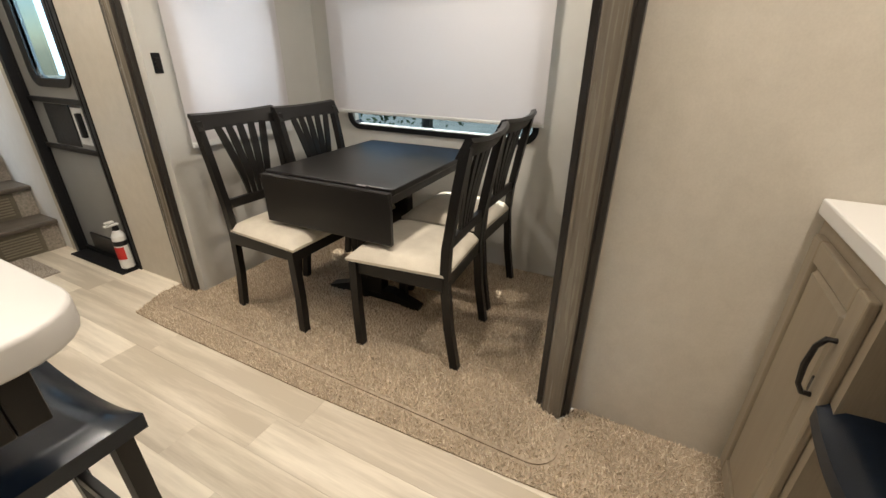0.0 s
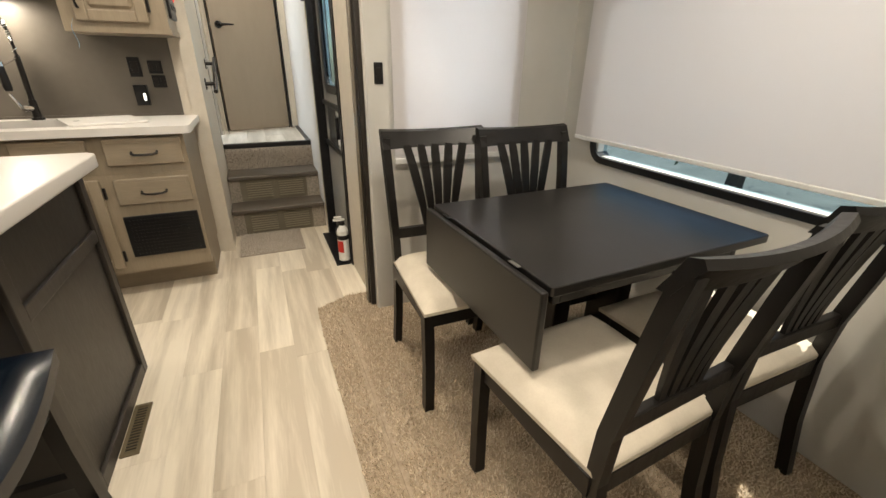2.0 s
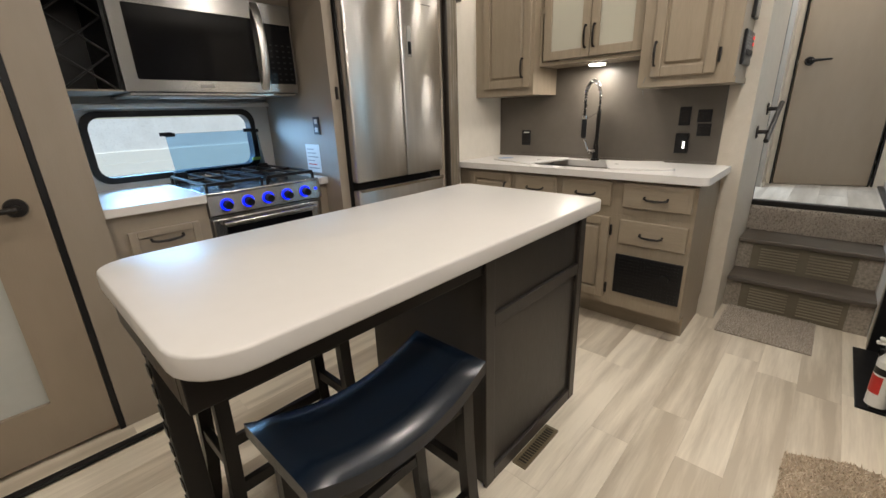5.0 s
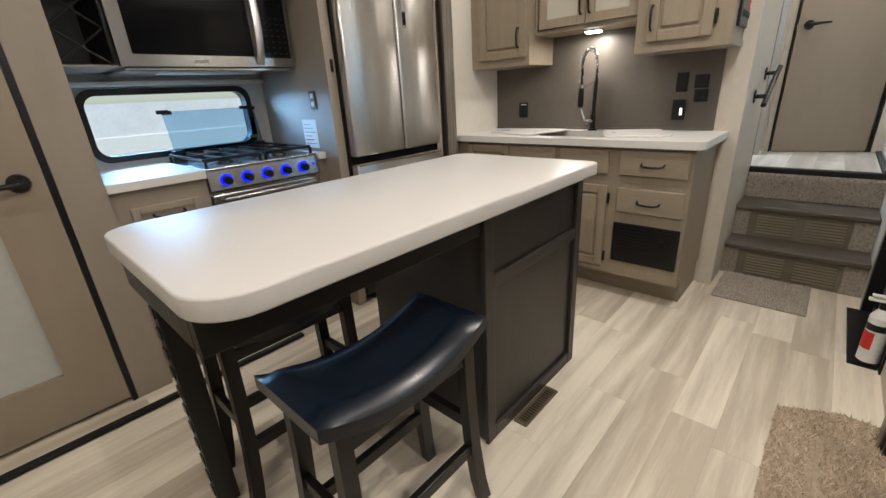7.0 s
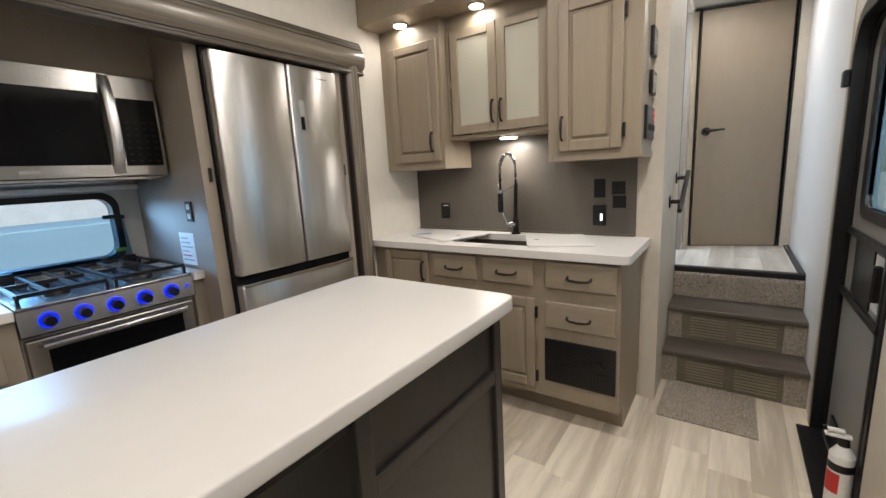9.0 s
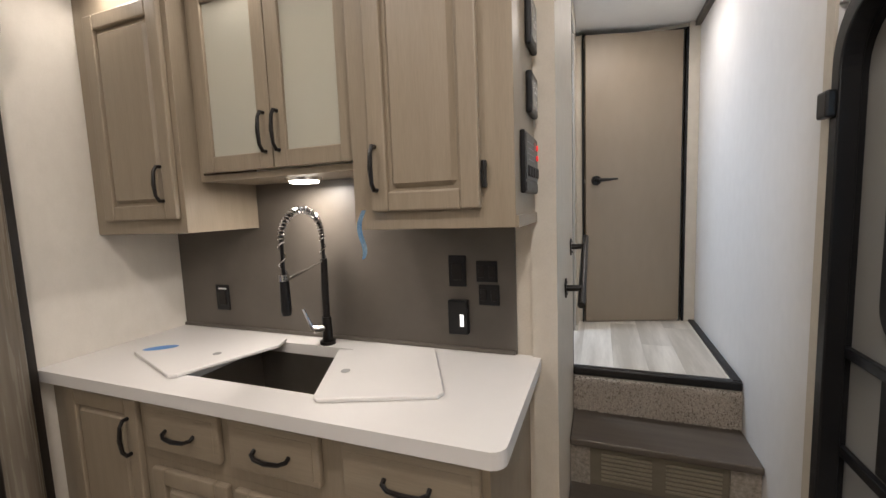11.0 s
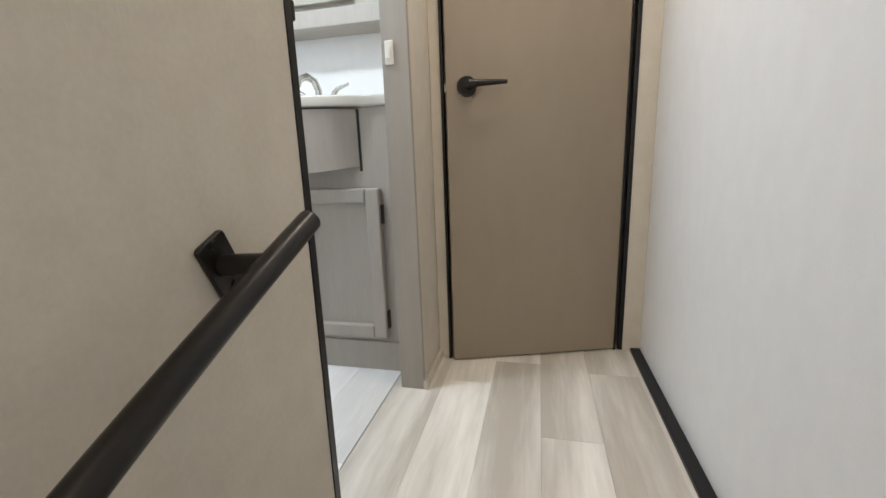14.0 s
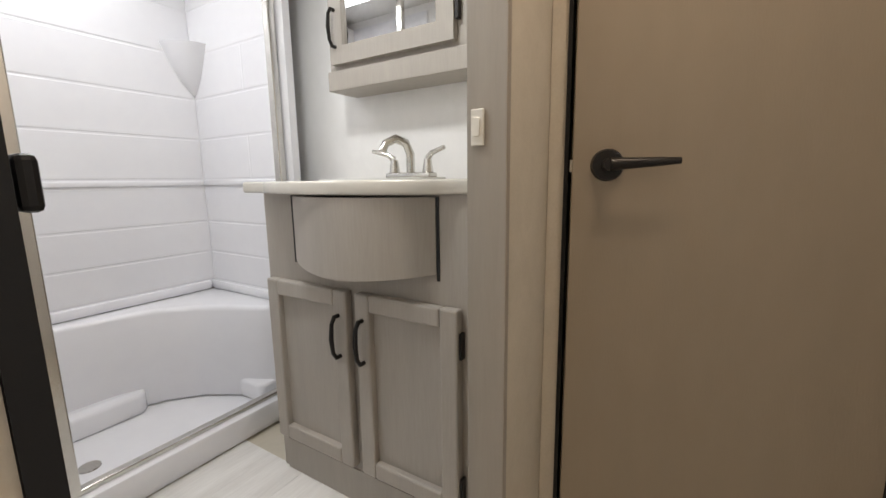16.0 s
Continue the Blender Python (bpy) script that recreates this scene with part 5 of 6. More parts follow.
# ---- hall ----
hr = thing("handrail", "dark bronze bowed handrail on the partition wall", "handrail", -4.37, HY, 1.1)
pts = []
for k in range(13):
    h = k / 12
    pts.append((-4.092 - 0.435 * h, 1.385, 1.046 + 0.200 * h + 0.006 * math.sin(math.pi * h)))
part("bar", sweep(bmesh.new(), pts, 0.0135, 14), M_BLACKMETAL, hr, smooth=True)
for x, z in ((-4.166, 1.090), (-4.448, 1.212)):
    part("plate", outline(bmesh.new(), [(x - 0.907 * a + 0.42 * b, z + 0.42 * a + 0.907 * b) for a, b in rrect(-0.020, 0.020, -0.032, 0.032, 0.005, 3)], HY + 0.0005, HY + 0.007, 0.002, axis="y"), M_BLACKMETAL, hr)
    for dz in (-0.023, 0.023):
        part("screw", cyl(bmesh.new(), (x + 0.46 * dz, HY + 0.007, z + dz), (x + 0.46 * dz, HY + 0.0095, z + dz), 0.005, seg=10), M_BLACKMETAL, hr, smooth=True)
    part("stem", cyl(bmesh.new(), (x, HY + 0.004, z), (x, 1.382, z + 0.002), 0.0115), M_BLACKMETAL, hr, smooth=True)
bd = tagged(new("door_2"), "taupe bedroom door standing slightly ajar", "door", kind="structure")
bd.matrix_basis = pose(-5.595, 1.915, FH, 0, 0, 17.8)
part("leaf", B(0.0, 0.035, -0.584, 0.0, 0.006, 1.800, bev=0.002), M_DOOR, bd, local=True).location = (-0.035, 0, 0)
part("rose", cyl(bmesh.new(), (0, -0.52, 0.918), (0.014, -0.52, 0.918), 0.031, 0.028, 24), M_BLACKMETAL, bd, smooth=True, local=True)
part("lever", sweep(cyl(bmesh.new(), (0.014, -0.52, 0.918), (0.05, -0.52, 0.918), 0.012), [(0.048, -0.52, 0.918), (0.052, -0.46, 0.920), (0.05, -0.405, 0.922)], [0.012, 0.009, 0.006]), M_BLACKMETAL, bd, "dark bronze lever handle", smooth=True, local=True)
part("latch", B(-0.024, -0.010, -0.588, -0.584, 0.906, 0.930), M_INNER, bd, local=True)
part("gasket", B(-0.036, 0.001, 0.0, 0.006, 0.0, 1.80), M_BLACK, bd, "black edge gasket", local=True)
setting("trim_bedroom_door", boxes((-5.619, -5.60, 1.345, 1.365, FH, 2.425), (-5.619, -5.60, 1.932, 1.945, FH, 2.425), (-5.619, -5.60, 1.365, 1.932, 2.415, 2.425)), M_BLACK, "black gasket round the bedroom door", "trim")
setting("trim_door_casing", B(-5.62, -5.445, 1.3005, 1.336, FH, 2.425, bev=0.002), M_LINEN, "beige casing beside the bedroom door", "trim")
setting("trim_casing_gasket", B(-5.452, -5.437, 1.3365, 1.345, FH, 2.425), M_BLACK, "black gasket on the door casing", "trim")
setting("trim_hall_corner", B(-5.62, -5.595, 1.945, YR - 0.001, FH, 2.45), M_LINEN, "beige corner strip", "trim")
setting("trim_ceiling_strip", B(-5.62, -3.95, YR - 0.03, YR - 0.001, 2.42, 2.45), M_TRIMX, "brown strip along the hall ceiling", "trim")
M_STILE = surf("grey_brown_stile", (0.33, 0.295, 0.255), (0.29, 0.258, 0.222), 0.45, 8, (3, 3, 0.25), bump=0.06)
setting("trim_bath_jamb", B(-4.632, -4.6175, 1.25, HY + 0.002, FH, 2.36), M_BLACK, "black edge of the bathroom doorway", "trim")
setting("trim_bath_stile", B(-5.236, -5.2205, 1.228, 1.303, FH, 2.36, bev=0.002), M_STILE, "grey jamb of the bathroom doorway", "trim")
lt = thing("door_latch", "black latch on the bathroom door edge", "latch", -4.685, 1.31, 1.53)
part("body", B(-4.642, -4.633, 1.310, 1.3265, 1.494, 1.520, bev=0.003), M_BLACK, lt)
vs = thing("light_switch", "white switch on the grey door jamb", "switch", -5.22, 1.252, 1.585)
part("plate", B(-5.220, -5.214, 1.239, 1.263, 1.562, 1.622, bev=0.002), M_INNER, vs)
part("key", B(-5.214, -5.211, 1.245, 1.257, 1.577, 1.607, bev=0.001), M_INNER, vs)

# ---- bathroom ----
va = thing("vanity", "grey-washed bathroom vanity with bowed drawer front", "vanity", -5.52, 0.85, FH)
VX = -5.325
part("body", B(-5.735, VX, 0.505, 1.226, FH, 1.475), M_GREYCAB, va)
part("toe_board", B(VX, VX + 0.006, 0.53, 1.226, FH, 0.715), M_GREYCAB, va)
bow = [(0.634 + 0.462 * k / 16, VX + 0.085 * math.sin(math.pi * k / 16) ** 0.8 + 0.004) for k in range(17)]
bm = bmesh.new()
lo, hi = [], []
for y, x in bow:
    dip = 0.02 * math.sin(math.pi * (y - 0.634) / 0.462)
    lo.append(bm.verts.new((x, y, 1.300 - dip)))
    hi.append(bm.verts.new((x, y, 1.470)))
for k in range(16):
    bm.faces.new((lo[k], lo[k + 1], hi[k + 1], hi[k]))
bm.faces.new(lo[::-1])
bm.faces.new(hi)
part("bowed_front", bm, M_GREYCAB, va, "bowed false drawer front", smooth=True)
# black strips give the shade of the gaps beside the bowed front
for y in (0.626, 1.097):
    part("dark_gap_strip", B(VX, VX + 0.003, y, y + 0.007, 1.285, 1.47), M_BLACK, va)
for y0, y1, hy in ((0.522, 0.834, 0.808), (0.866, 1.160, 0.890)):
    d = panel_front("door", va, VX, y0, y1, 0.735, 1.232, 1, M_GREYCAB, raised=False, rail=0.045, th=0.026)
    handle(d, (VX + 0.026, hy, 1.055), (VX + 0.026, hy, 1.165), (0.026, 0, 0))
for z in (0.80, 1.15):
    part("hinge", B(VX + 0.002, VX + 0.018, 1.161, 1.1665, z - 0.03, z + 0.03), M_BLACKMETAL, va)
pts = [(-5.738, 0.425), (VX + 0.01, 0.425)] + [(VX + 0.012 + 0.085 * math.sin(math.pi * k / 16) ** 0.8, 0.52 + 0.62 * k / 16) for k in range(17)] + [(VX + 0.01, 1.226), (-5.738, 1.226)]
vt = part("vanity_top", outline(bmesh.new(), pts, 1.476, 1.508, 0.006), surf("cream_moulded_top", (0.66, 0.63, 0.57), (0.61, 0.58, 0.52), 0.22, 4), va, "cream moulded top with a bowed front", smooth=True)
part("rim", ring(bmesh.new(), [(-5.47 + 0.125 * math.cos(a * math.pi / 14), 0.82 + 0.20 * math.sin(a * math.pi / 14)) for a in range(28)], [(-5.47 + 0.112 * math.cos(a * math.pi / 14), 0.82 + 0.186 * math.sin(a * math.pi / 14)) for a in range(28)], 1.508, 1.513, axis="z"), M_WHITE, vt, smooth=True)
bt = thing("basin_tap", "satin nickel two-handle basin tap", "tap", -5.62, 0.815, 1.508)
part("base", B(-5.645, -5.595, 0.735, 0.90, 1.5085, 1.53, bev=0.008), M_NICKEL, bt, smooth=True)
part("spout", sweep(bmesh.new(), [(-5.62, 0.817, 1.53), (-5.62, 0.817, 1.585), (-5.605, 0.811, 1.617), (-5.57, 0.801, 1.628), (-5.535, 0.791, 1.612), (-5.525, 0.787, 1.590)], [0.013, 0.013, 0.013, 0.013, 0.012, 0.012], 12), M_NICKEL, bt, smooth=True)
for y, s in ((0.755, -1), (0.88, 1)):
    part("valve", cyl(bmesh.new(), (-5.62, y, 1.53), (-5.62, y, 1.57), 0.017, 0.011), M_NICKEL, bt, smooth=True)
    part("lever", sweep(bmesh.new(), [(-5.62, y, 1.57), (-5.612, y + s * 0.02, 1.585), (-5.60, y + s * 0.07, 1.598)], [0.010, 0.008, 0.006]), M_NICKEL, bt, smooth=True)
md = thing("medicine_cabinet", "grey-washed medicine cabinet with a mirror door", "cabinet", -5.68, 0.75, 1.85)
QX = -5.62
part("body", B(-5.738, QX, 0.50, 1.174, 1.862, 2.40), M_GREYCAB, md)
d = part("door", ring(bmesh.new(), rrect(0.525, 0.985, 1.878, 2.34, 0.003), rrect(0.578, 0.930, 1.932, 2.29, 0.003), QX, QX + 0.022, axis="x"), M_GREYCAB, md)
part("mirror", B(QX + 0.004, QX + 0.010, 0.578, 0.930, 1.932, 2.29), M_MIRROR, d, "mirror glass")
handle(d, (QX + 0.022, 0.548, 1.93), (QX + 0.022, 0.548, 2.04), (0.026, 0, 0))
part("hinge", B(QX + 0.002, QX + 0.018, 0.988, 0.997, 1.93, 1.99), M_BLACKMETAL, md)
part("shelf", B(-5.738, QX + 0.015, 0.50, 1.174, 1.80, 1.861, bev=0.003), M_GREYCAB, md)

sh = thing("shower_stall", "white moulded fibreglass shower stall with a seat", "shower", -5.1, 0.0, FH)
SW, SY, SE = -5.60, -0.295, -4.635
part("pan", boxes((SW, SE, SY, 0.215, FH + 0.001, 0.655)), M_FIBRE, sh)
part("curb", B(SW, SE, 0.215, 0.29, FH + 0.001, 0.705, bev=0.012), M_FIBRE, sh, smooth=True)
seat = [(SE, SY), (SE, -0.215), (-5.00, -0.215), (-5.15, -0.20), (-5.28, -0.15), (-5.38, -0.06), (-5.45, 0.06), (-5.50, 0.16), (-5.53, 0.21), (SW, 0.21), (SW, SY)]
part("seat", outline(bmesh.new(), seat, 0.655, 1.035, 0.02), M_FIBRE, sh, "moulded corner seat and ledge", smooth=True)
part("ledge_line", boxes((SW + 0.03, SE, SY, SY + 0.03, 1.035, 1.075), (SW, SW + 0.03, SY, 0.21, 1.035, 1.075), bev=0.012), M_FIBRE, sh, smooth=True)
part("foot_ledge", outline(bmesh.new(), rrect(-5.22, SE, -0.225, -0.135, [0.03, 0.045, 0.045, 0.03]), 0.655, 0.735, 0.014), M_FIBRE, sh, "moulded foot ledge", smooth=True)
part("foot_ledge", outline(bmesh.new(), rrect(-5.545, -5.455, 0.02, 0.20, 0.03), 0.655, 0.735, 0.014), M_FIBRE, sh, "moulded foot ledge", smooth=True)
part("accent_band", boxes((SW + 0.012, SE, SY + 0.012, SY + 0.019, 1.497, 1.517), (SW + 0.012, SW + 0.019, SY + 0.019, 0.25, 1.497, 1.517), bev=0.003), M_FIBRE, sh, "raised accent band", smooth=True)
rowz = [1.076, 1.205, 1.340, 1.492, 1.522, 1.690, 1.855, 2.025, 2.20, 2.40]
for r, (za, zb) in enumerate(zip(rowz, rowz[1:])):
    cuts = [SE, SW + 0.012]
    for xa, xb in zip(cuts, cuts[1:]):
        part("wall_tile", B(xb + 0.0008, xa - 0.0008, SY - 0.02, SY + 0.012, za + 0.0014, zb - 0.0014, bev=0.0045, seg=2), M_FIBRE, sh)
    cuts = [SY + 0.012, 0.25] if r != 4 and r != 6 else [SY + 0.012, 0.06, 0.25]
    for ya, yb in zip(cuts, cuts[1:]):
        part("wall_tile", B(SW - 0.02, SW + 0.012, ya + 0.0008, yb - 0.0008, za + 0.0014, zb - 0.0014, bev=0.0045, seg=2), M_FIBRE, sh)
part("backing", boxes((SW - 0.03, SE, SY - 0.03, SY + 0.0105, 1.03, 2.41), (SW - 0.03, SW + 0.0105, SY, 0.25, 1.03, 2.41), (SE, SE + 0.008, SY, 0.25, FH, 2.41)), M_FIBRE, sh)
bm = bmesh.new()
prev = None
for z, r in ((1.87, 0.008), (1.92, 0.05), (1.98, 0.085), (2.05, 0.115), (2.06, 0.12)):
    row = [bm.verts.new((SW + 0.012, SY + 0.012, z))] + [bm.verts.new((SW + 0.012 + r * math.cos(a), SY + 0.012 + r * math.sin(a), z)) for a in [math.pi / 2 * k / 8 for k in range(9)]]
    if prev:
        for k in range(9):
            bm.faces.new((prev[k], prev[k + 1], row[k + 1], row[k]))
    prev = row
bm.faces.new(prev)
part("corner_shelf", bm, M_FIBRE, sh, "white moulded corner shelf", smooth=True)
part("drain", cyl(bmesh.new(), (-4.965, 0.055, 0.655), (-4.965, 0.055, 0.659), 0.03, 0.028, 20), M_NICKEL, sh, "metal drain", smooth=True)
for x in (-4.875, SW + 0.02):
    part("door_post", B(x - 0.014, x + 0.014, 0.236, 0.268, 0.705, 2.40, bev=0.004), M_NICKEL, sh, "pale metal door post")
part("track", B(SW, -4.875, 0.238, 0.266, 0.705, 0.722, bev=0.004), M_NICKEL, sh, "pale metal track")
setting("trim_shower_return", B(SW - 0.03, SW, 0.25, 0.30, FH, 2.45), M_FIBRE, "white return beside the shower", "trim")

# ---- outside ----
setting("ground", B(-60, 60, -60, 60, -1.02, -0.98), surf("gravel_ground", (0.30, 0.28, 0.25), (0.20, 0.19, 0.17), 0.9, 1.5, bump=0.5, bscale=30), "pale gravel ground", "ground")
tr = thing("trailer", "white neighbouring trailer with horizontal siding", "trailer", -2.5, -5.6, -0.98)
part("body", B(-7, 3, -7.4, -5.0, -0.3, 1.32), M_WHITE, tr)
M_SIDING = surf("cream_siding", (0.80, 0.80, 0.75), (0.76, 0.755, 0.70), rough=0.5, scale=1.5)
for i in range(8):
    part("siding", B(-7, 3, -5.0, -4.985, -0.28 + i * 0.15, -0.1302 + i * 0.15, bev=0.002, seg=1), M_SIDING, tr)
for x in (-6.4, 1.6):
    part("window", B(x, x + 0.9, -4.985, -4.975, 0.45, 0.85), M_BLACKGLASS, tr)
for x in (-3.0, -2.2):
    part("wheel", cyl(bmesh.new(), (x, -5.15, -0.62), (x, -4.95, -0.62), 0.36, seg=24), M_BLACK, tr)
part("leg", boxes((-6.6, -6.5, -6.3, -6.2, -0.98, -0.3), (2.5, 2.6, -6.3, -6.2, -0.98, -0.3)), M_BLACKMETAL, tr)
M_LEAF = surf("leaf_green", (0.09, 0.13, 0.045), (0.04, 0.065, 0.02), 0.6, 2)
M_BARK = surf("bark", (0.13, 0.10, 0.075), (0.08, 0.06, 0.045), 0.9, 12, bump=0.5)


def tree(x, y, h, seed):
    rnd = random.Random(seed)
    t = thing("tree", "leafy green tree standing outside the dining window", "tree", x, y, -0.98, group="trees outside")
    bm = sweep(bmesh.new(), [(0, 0, 0), (0.05, 0.02, h * 0.3), (0.0, 0.08, h * 0.6), (0.06, 0.0, h * 0.9)], [0.16, 0.12, 0.08, 0.03], 8)
    for k in range(7):
        a, z = rnd.uniform(0, 6.28), h * rnd.uniform(0.25, 0.7)
        sweep(bm, [(0, 0, z), (math.cos(a) * 0.6, math.sin(a) * 0.6, z + 0.4), (math.cos(a) * 1.3, math.sin(a) * 1.3, z + 0.7)], [0.05, 0.035, 0.012], 6)
    part("trunk", bm, M_BARK, t, smooth=True, local=True)
    vs, fs = [], []
    blobs = [(rnd.gauss(0, 0.8), rnd.gauss(0, 0.8), h * rnd.uniform(0.25, 1.0), rnd.uniform(0.35, 0.8)) for _ in range(22)]
    for _ in range(2600):
        bx, by, bz, br = rnd.choice(blobs)
        c = Vector((bx + rnd.gauss(0, br * 0.6), by + rnd.gauss(0, br * 0.6), max(0.3, bz + rnd.gauss(0, br * 0.5))))
        u = Vector((rnd.gauss(0, 1), rnd.gauss(0, 1), rnd.gauss(0, 1))).normalized()
        w = u.orthogonal().normalized()
        s = rnd.uniform(0.05, 0.10)
        n = len(vs)
        vs += [c - u * s, c + w * s * 0.5, c + u * s, c - w * s * 0.5]
        fs.append((n, n + 1, n + 2, n + 3))
    me = bpy.data.meshes.new("crown")
    me.from_pydata([tuple(v) for v in vs], [], fs)
    me.materials.append(M_LEAF)
    o = new("crown", me)
    o.parent = t


for i, (x, y) in enumerate(((-5.5, 9.5), (-2.8, 11), (0.3, 9.8), (3.5, 11))):
    tree(x, y, 4.2 + (i % 3) * 0.5, 5 + i)


# ---- carpets ----
def carpet_tufts(name, parent, inside, x0, x1, y0, y1, z, step, size, material, seed):
    """Short leaning blades on a jittered grid: the pile of a carpet."""
    rng = np.random.default_rng(seed)
    gx, gy = np.meshgrid(np.arange(x0, x1, step), np.arange(y0, y1, step))
    px = gx.ravel() + rng.uniform(-0.5, 0.5, gx.size) * step
    py = gy.ravel() + rng.uniform(-0.5, 0.5, gx.size) * step
    keep = inside(px, py)
    px, py = px[keep], py[keep]
    n = px.size
    a = rng.uniform(0, 6.283, n)
    h = size * rng.uniform(0.7, 1.3, n)
    zz = z(px, py)
    lx, ly = rng.normal(0, 0.45, n) * h, rng.normal(0, 0.45, n) * h
    w = step * 0.42
    base = [np.stack((px + np.cos(a + k * 2.094) * w, py + np.sin(a + k * 2.094) * w, zz), 1) for k in range(3)]
    tip = np.stack((px + lx, py + ly, zz + h), 1)
    co = np.stack((*base, tip), 1).reshape(-1, 3)
    i = np.arange(n) * 4
    f = np.concatenate([np.stack((i + q, i + r, i + 3), 1) for q, r in ((0, 1), (1, 2), (2, 0))])
    me = bpy.data.meshes.new(name)
    me.from_pydata(co.tolist(), [], f.tolist())
    me.materials.append(material)
    o = tagged(new(name, me), kind="stuff")
    o.parent = parent
    return o


def pile_mat(name, a, b, c):
    m, n, l, p = node_mat(name)
    g = n.new("ShaderNodeNewGeometry")
    rp = n.new("ShaderNodeValToRGB")
    rp.color_ramp.elements[0].color, rp.color_ramp.elements[1].color = (*a, 1), (*c, 1)
    e = rp.color_ramp.elements.new(0.5)
    e.color = (*b, 1)
    tc = n.new("ShaderNodeTexCoord")
    no = n.new("ShaderNodeTexNoise")
    no.inputs["Scale"].default_value = 9
    l.new(tc.outputs["Object"], no.inputs[0])
    mx = n.new("ShaderNodeMix")
    mx.inputs[0].default_value = 0.35
    l.new(g.outputs["Random Per Island"], mx.inputs[2])
    l.new(no.outputs[0], mx.inputs[3])
    l.new(mx.outputs[0], rp.inputs[0])
    l.new(rp.outputs[0], p.inputs["Base Color"])
    p.inputs["Roughness"].default_value = 0.95
    p.inputs["Specular IOR Level"].default_value = 0.15
    return m


M_PILE = pile_mat("tan_carpet_pile_mix", (0.42, 0.335, 0.24), (0.60, 0.495, 0.37), (0.80, 0.70, 0.555))
M_PILEG = pile_mat("grey_carpet_pile_mix", (0.36, 0.315, 0.26), (0.55, 0.49, 0.42), (0.74, 0.68, 0.60))
edge = [(-2.94, 2.049), (-2.945, 1.93), (-2.86, 1.75), (-2.60, 1.742), (-1.68, 1.742), (-0.84, 1.765), (-0.20, 1.80), (-0.20, 2.158), (-0.70, 2.158), (-0.74, 2.056), (-2.80, 2.056)]
cpt = thing("carpet", "tan shag carpet of the dining slide-out", "carpet", -1.8, 2.3, 0)
part("outer_carpet", outline(bmesh.new(), edge, 0.0, 0.006), M_CARPET, cpt)
inner = [(-2.734, 3.149), (-2.734, 2.10), (-2.742, 2.02), (-2.742, 1.87)] + [(-0.80 + 0.09 * math.sin(a * math.pi / 12), 1.93 - 0.09 * math.cos(a * math.pi / 12)) for a in range(7)] + [(-0.71, 2.018), (-0.781, 2.10), (-0.781, 3.149)]
part("slide_carpet", outline(bmesh.new(), inner, 0.006, 0.012), M_CARPET, cpt)


def in_poly(pts):
    def f(px, py):
        r = np.zeros(px.shape, bool)
        j = len(pts) - 1
        for i in range(len(pts)):
            (xi, yi), (xj, yj) = pts[i], pts[j]
            c = ((yi > py) != (yj > py)) & (px < (xj - xi) * (py - yi) / (yj - yi + 1e-12) + xi)
            r ^= c
            j = i
        return r
    return f


def near_edge(px, py, d=0.012):
    q = in_poly(inner)
    a = q(px, py)
    return (q(px + d, py) != a) | (q(px - d, py) != a) | (q(px, py + d) != a) | (q(px, py - d) != a)


both = lambda px, py: (in_poly(edge)(px, py) | in_poly(inner)(px, py)) & ~near_edge(px, py)
carpet_tufts("carpet_fuzz", cpt, both, -2.95, -0.19, 1.735, 3.15, lambda x, y: np.where(in_poly(inner)(x, y), 0.0115, 0.0055) - 0.0, 0.0088, 0.013, M_PILE, 3).matrix_basis = pose(1.8, -2.3, 0)
carpet_tufts("mat_fuzz", fm, lambda x, y: x == x, -4.152, -3.733, 1.358, 1.792, lambda x, y: x * 0 + 0.005, 0.0065, 0.009, M_PILEG, 4).matrix_basis = pose(3.95, -1.57, 0)

# carpet riser pile: blades that stand out of the top riser
rng = np.random.default_rng(9)
n = 9000
py, pz = rng.uniform(HY + 0.004, YR - 0.004, n), rng.uniform(0.417, FH - 0.032, n)
a = rng.uniform(0, 6.283, n)
base3 = [np.stack((np.full(n, -4.607), py + np.cos(a + k * 2.094) * 0.003, pz + np.sin(a + k * 2.094) * 0.003), 1) for k in range(3)]
tip = np.stack((-4.605 + rng.uniform(0.004, 0.010, n), py + rng.normal(0, 0.003, n), pz + rng.normal(-0.002, 0.003, n)), 1)
co = np.stack((*base3, tip), 1).reshape(-1, 3) - np.array([-4.4, 1.67, 0])
i4 = np.arange(n) * 4
me = bpy.data.meshes.new("riser_fuzz")
me.from_pydata(co.tolist(), [], np.concatenate([np.stack((i4 + q, i4 + r, i4 + 3), 1) for q, r in ((0, 1), (1, 2), (2, 0))]).tolist())
me.materials.append(M_PILEG)
rp = tagged(new("riser_fuzz", me), kind="stuff")
rp.parent = st

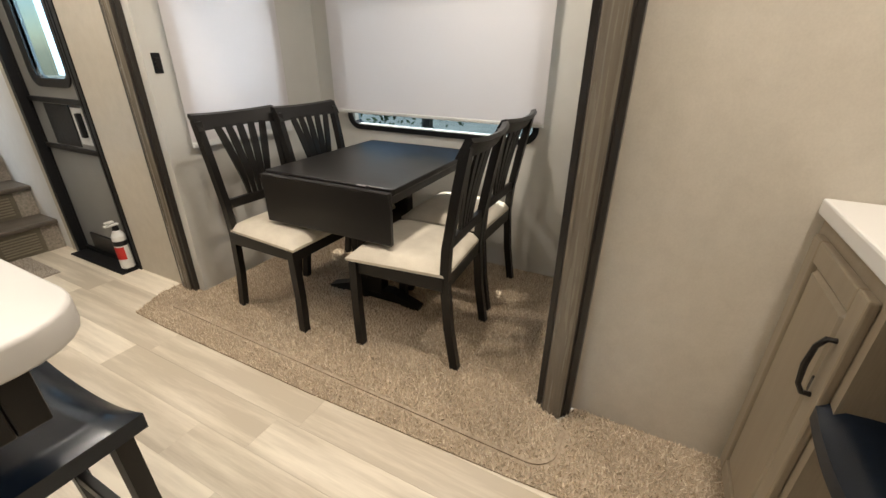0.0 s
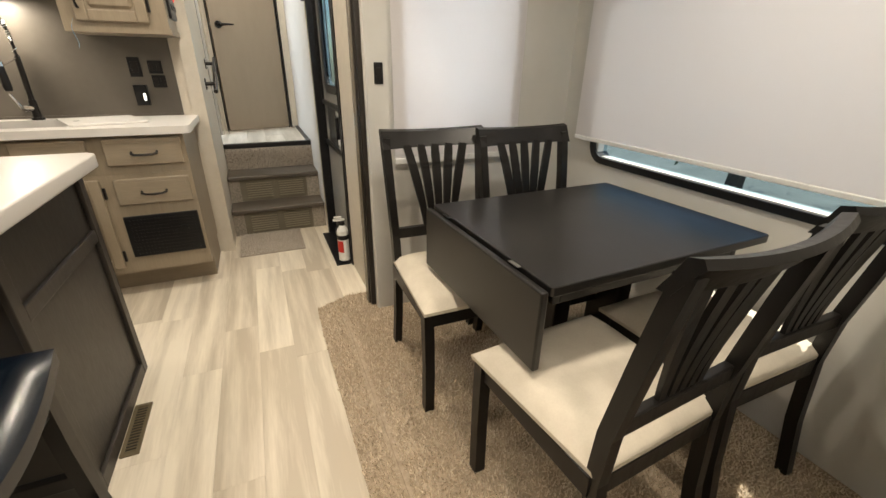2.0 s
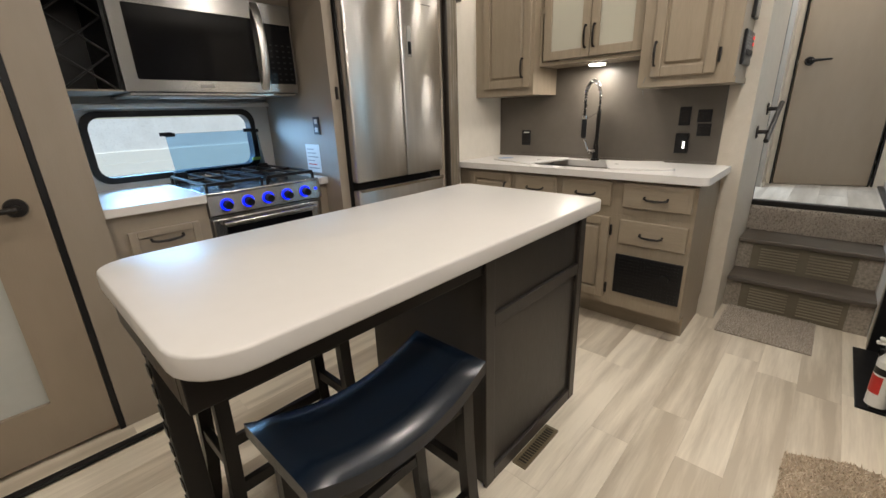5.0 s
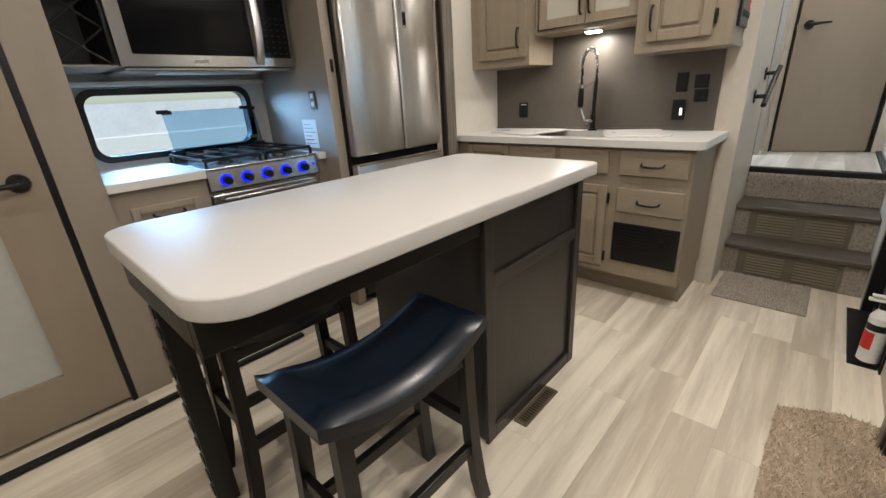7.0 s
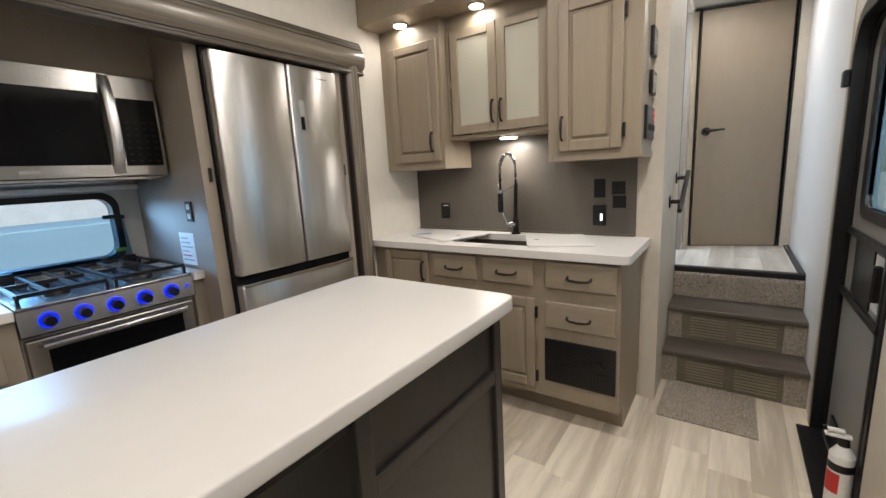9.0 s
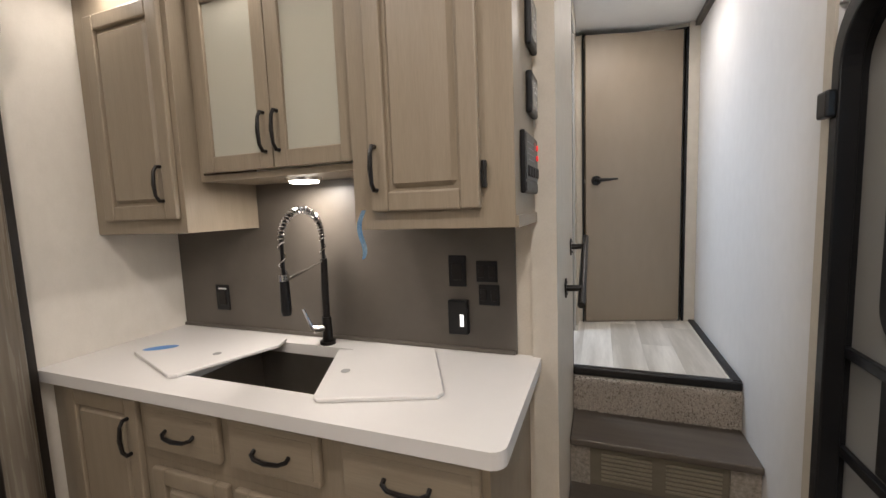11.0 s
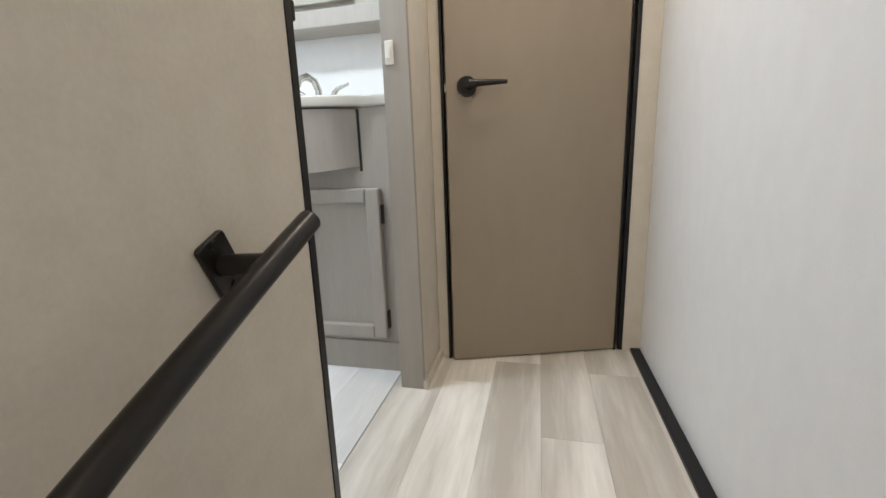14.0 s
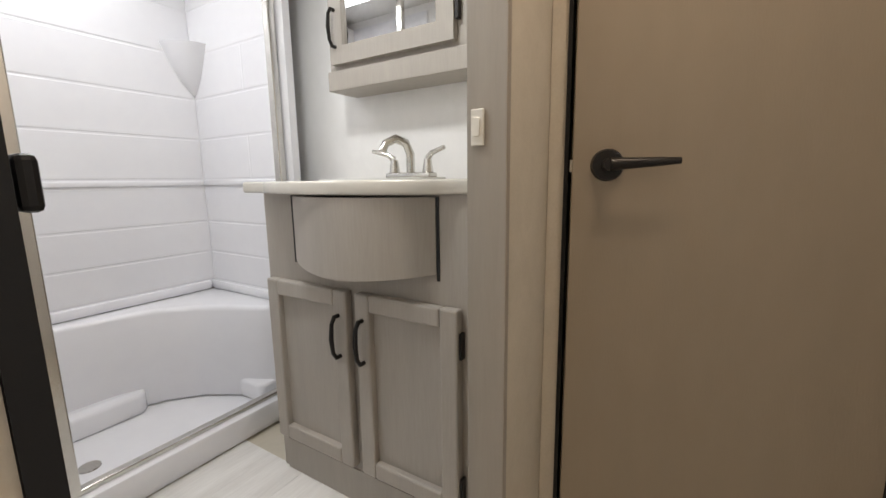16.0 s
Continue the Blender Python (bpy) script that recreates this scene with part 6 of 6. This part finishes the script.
# floor register
rg = thing("floor_register", "bronze floor vent grille beside the island", "vent", -2.29, 1.03, 0)
part("frame", ring(bmesh.new(), rrect(-2.42, -2.165, 1.002, 1.060, 0.004, 2), rrect(-2.405, -2.18, 1.014, 1.048, 0.002, 2), 0.0, 0.005, axis="z"), surf("bronze_vent", (0.20, 0.16, 0.10), rough=0.4, metal=0.5), rg)
# flat black plate gives the shade down between the slats
part("dark_well_plate", B(-2.405, -2.18, 1.014, 1.048, 0.0, 0.001), M_BLACK, rg)
for i in range(16):
    x = -2.402 + i * 0.0142
    part("slat", B(x, x + 0.006, 1.014, 1.048, 0.001, 0.004), bpy.data.materials["bronze_vent"], rg)

# ---- vinyl planks ----
def planks(parent, material, x0, x1, y0, y1, z, holes=(), width=0.152, length=0.915, seed=1, th=0.006):
    rnd = random.Random(seed)
    cache = {}
    y = y0
    while y < y1 - 0.01:
        yb = min(y + width, y1)
        x = x0 - rnd.uniform(0, length)
        while x < x1:
            a, b = max(x, x0), min(x + length, x1)
            if b - a > 0.02 and not any(a >= h[0] - 1e-6 and b <= h[1] + 1e-6 and y >= h[2] - 1e-6 and yb <= h[3] + 1e-6 for h in holes):
                key = (round(b - a, 3), round(yb - y, 3))
                if key not in cache:
                    w, d = key
                    bm = box(bmesh.new(), -w / 2 + 0.0002, w / 2 - 0.0002, -d / 2 + 0.0002, d / 2 - 0.0002, -th, 0, bev=0.0004, seg=1)
                    me = bpy.data.meshes.new("plank")
                    bm.to_mesh(me)
                    bm.free()
                    me.materials.append(material)
                    cache[key] = me
                o = new("plank", cache[key])
                o.location = ((a + b) / 2, (y + yb) / 2, z)
                o.parent = parent
            x += length
        y = yb


planks(bpy.data.objects["floor"], M_PLANK, -4.165, XB, -0.222, 2.055, 0.0, seed=4)
planks(bpy.data.objects["floor_kitchen_slide"], M_PLANK, -1.98, 0.9, -0.413, -0.262, 0.0, seed=6, length=0.6)
planks(bpy.data.objects["floor_upper"], M_PLANKW, -6.24, -4.645, 1.20, 2.003, FH, seed=8)
planks(bpy.data.objects["floor_upper"], M_BATHFLOOR, -5.33, -4.628, 0.285, 1.20, FH, seed=9)
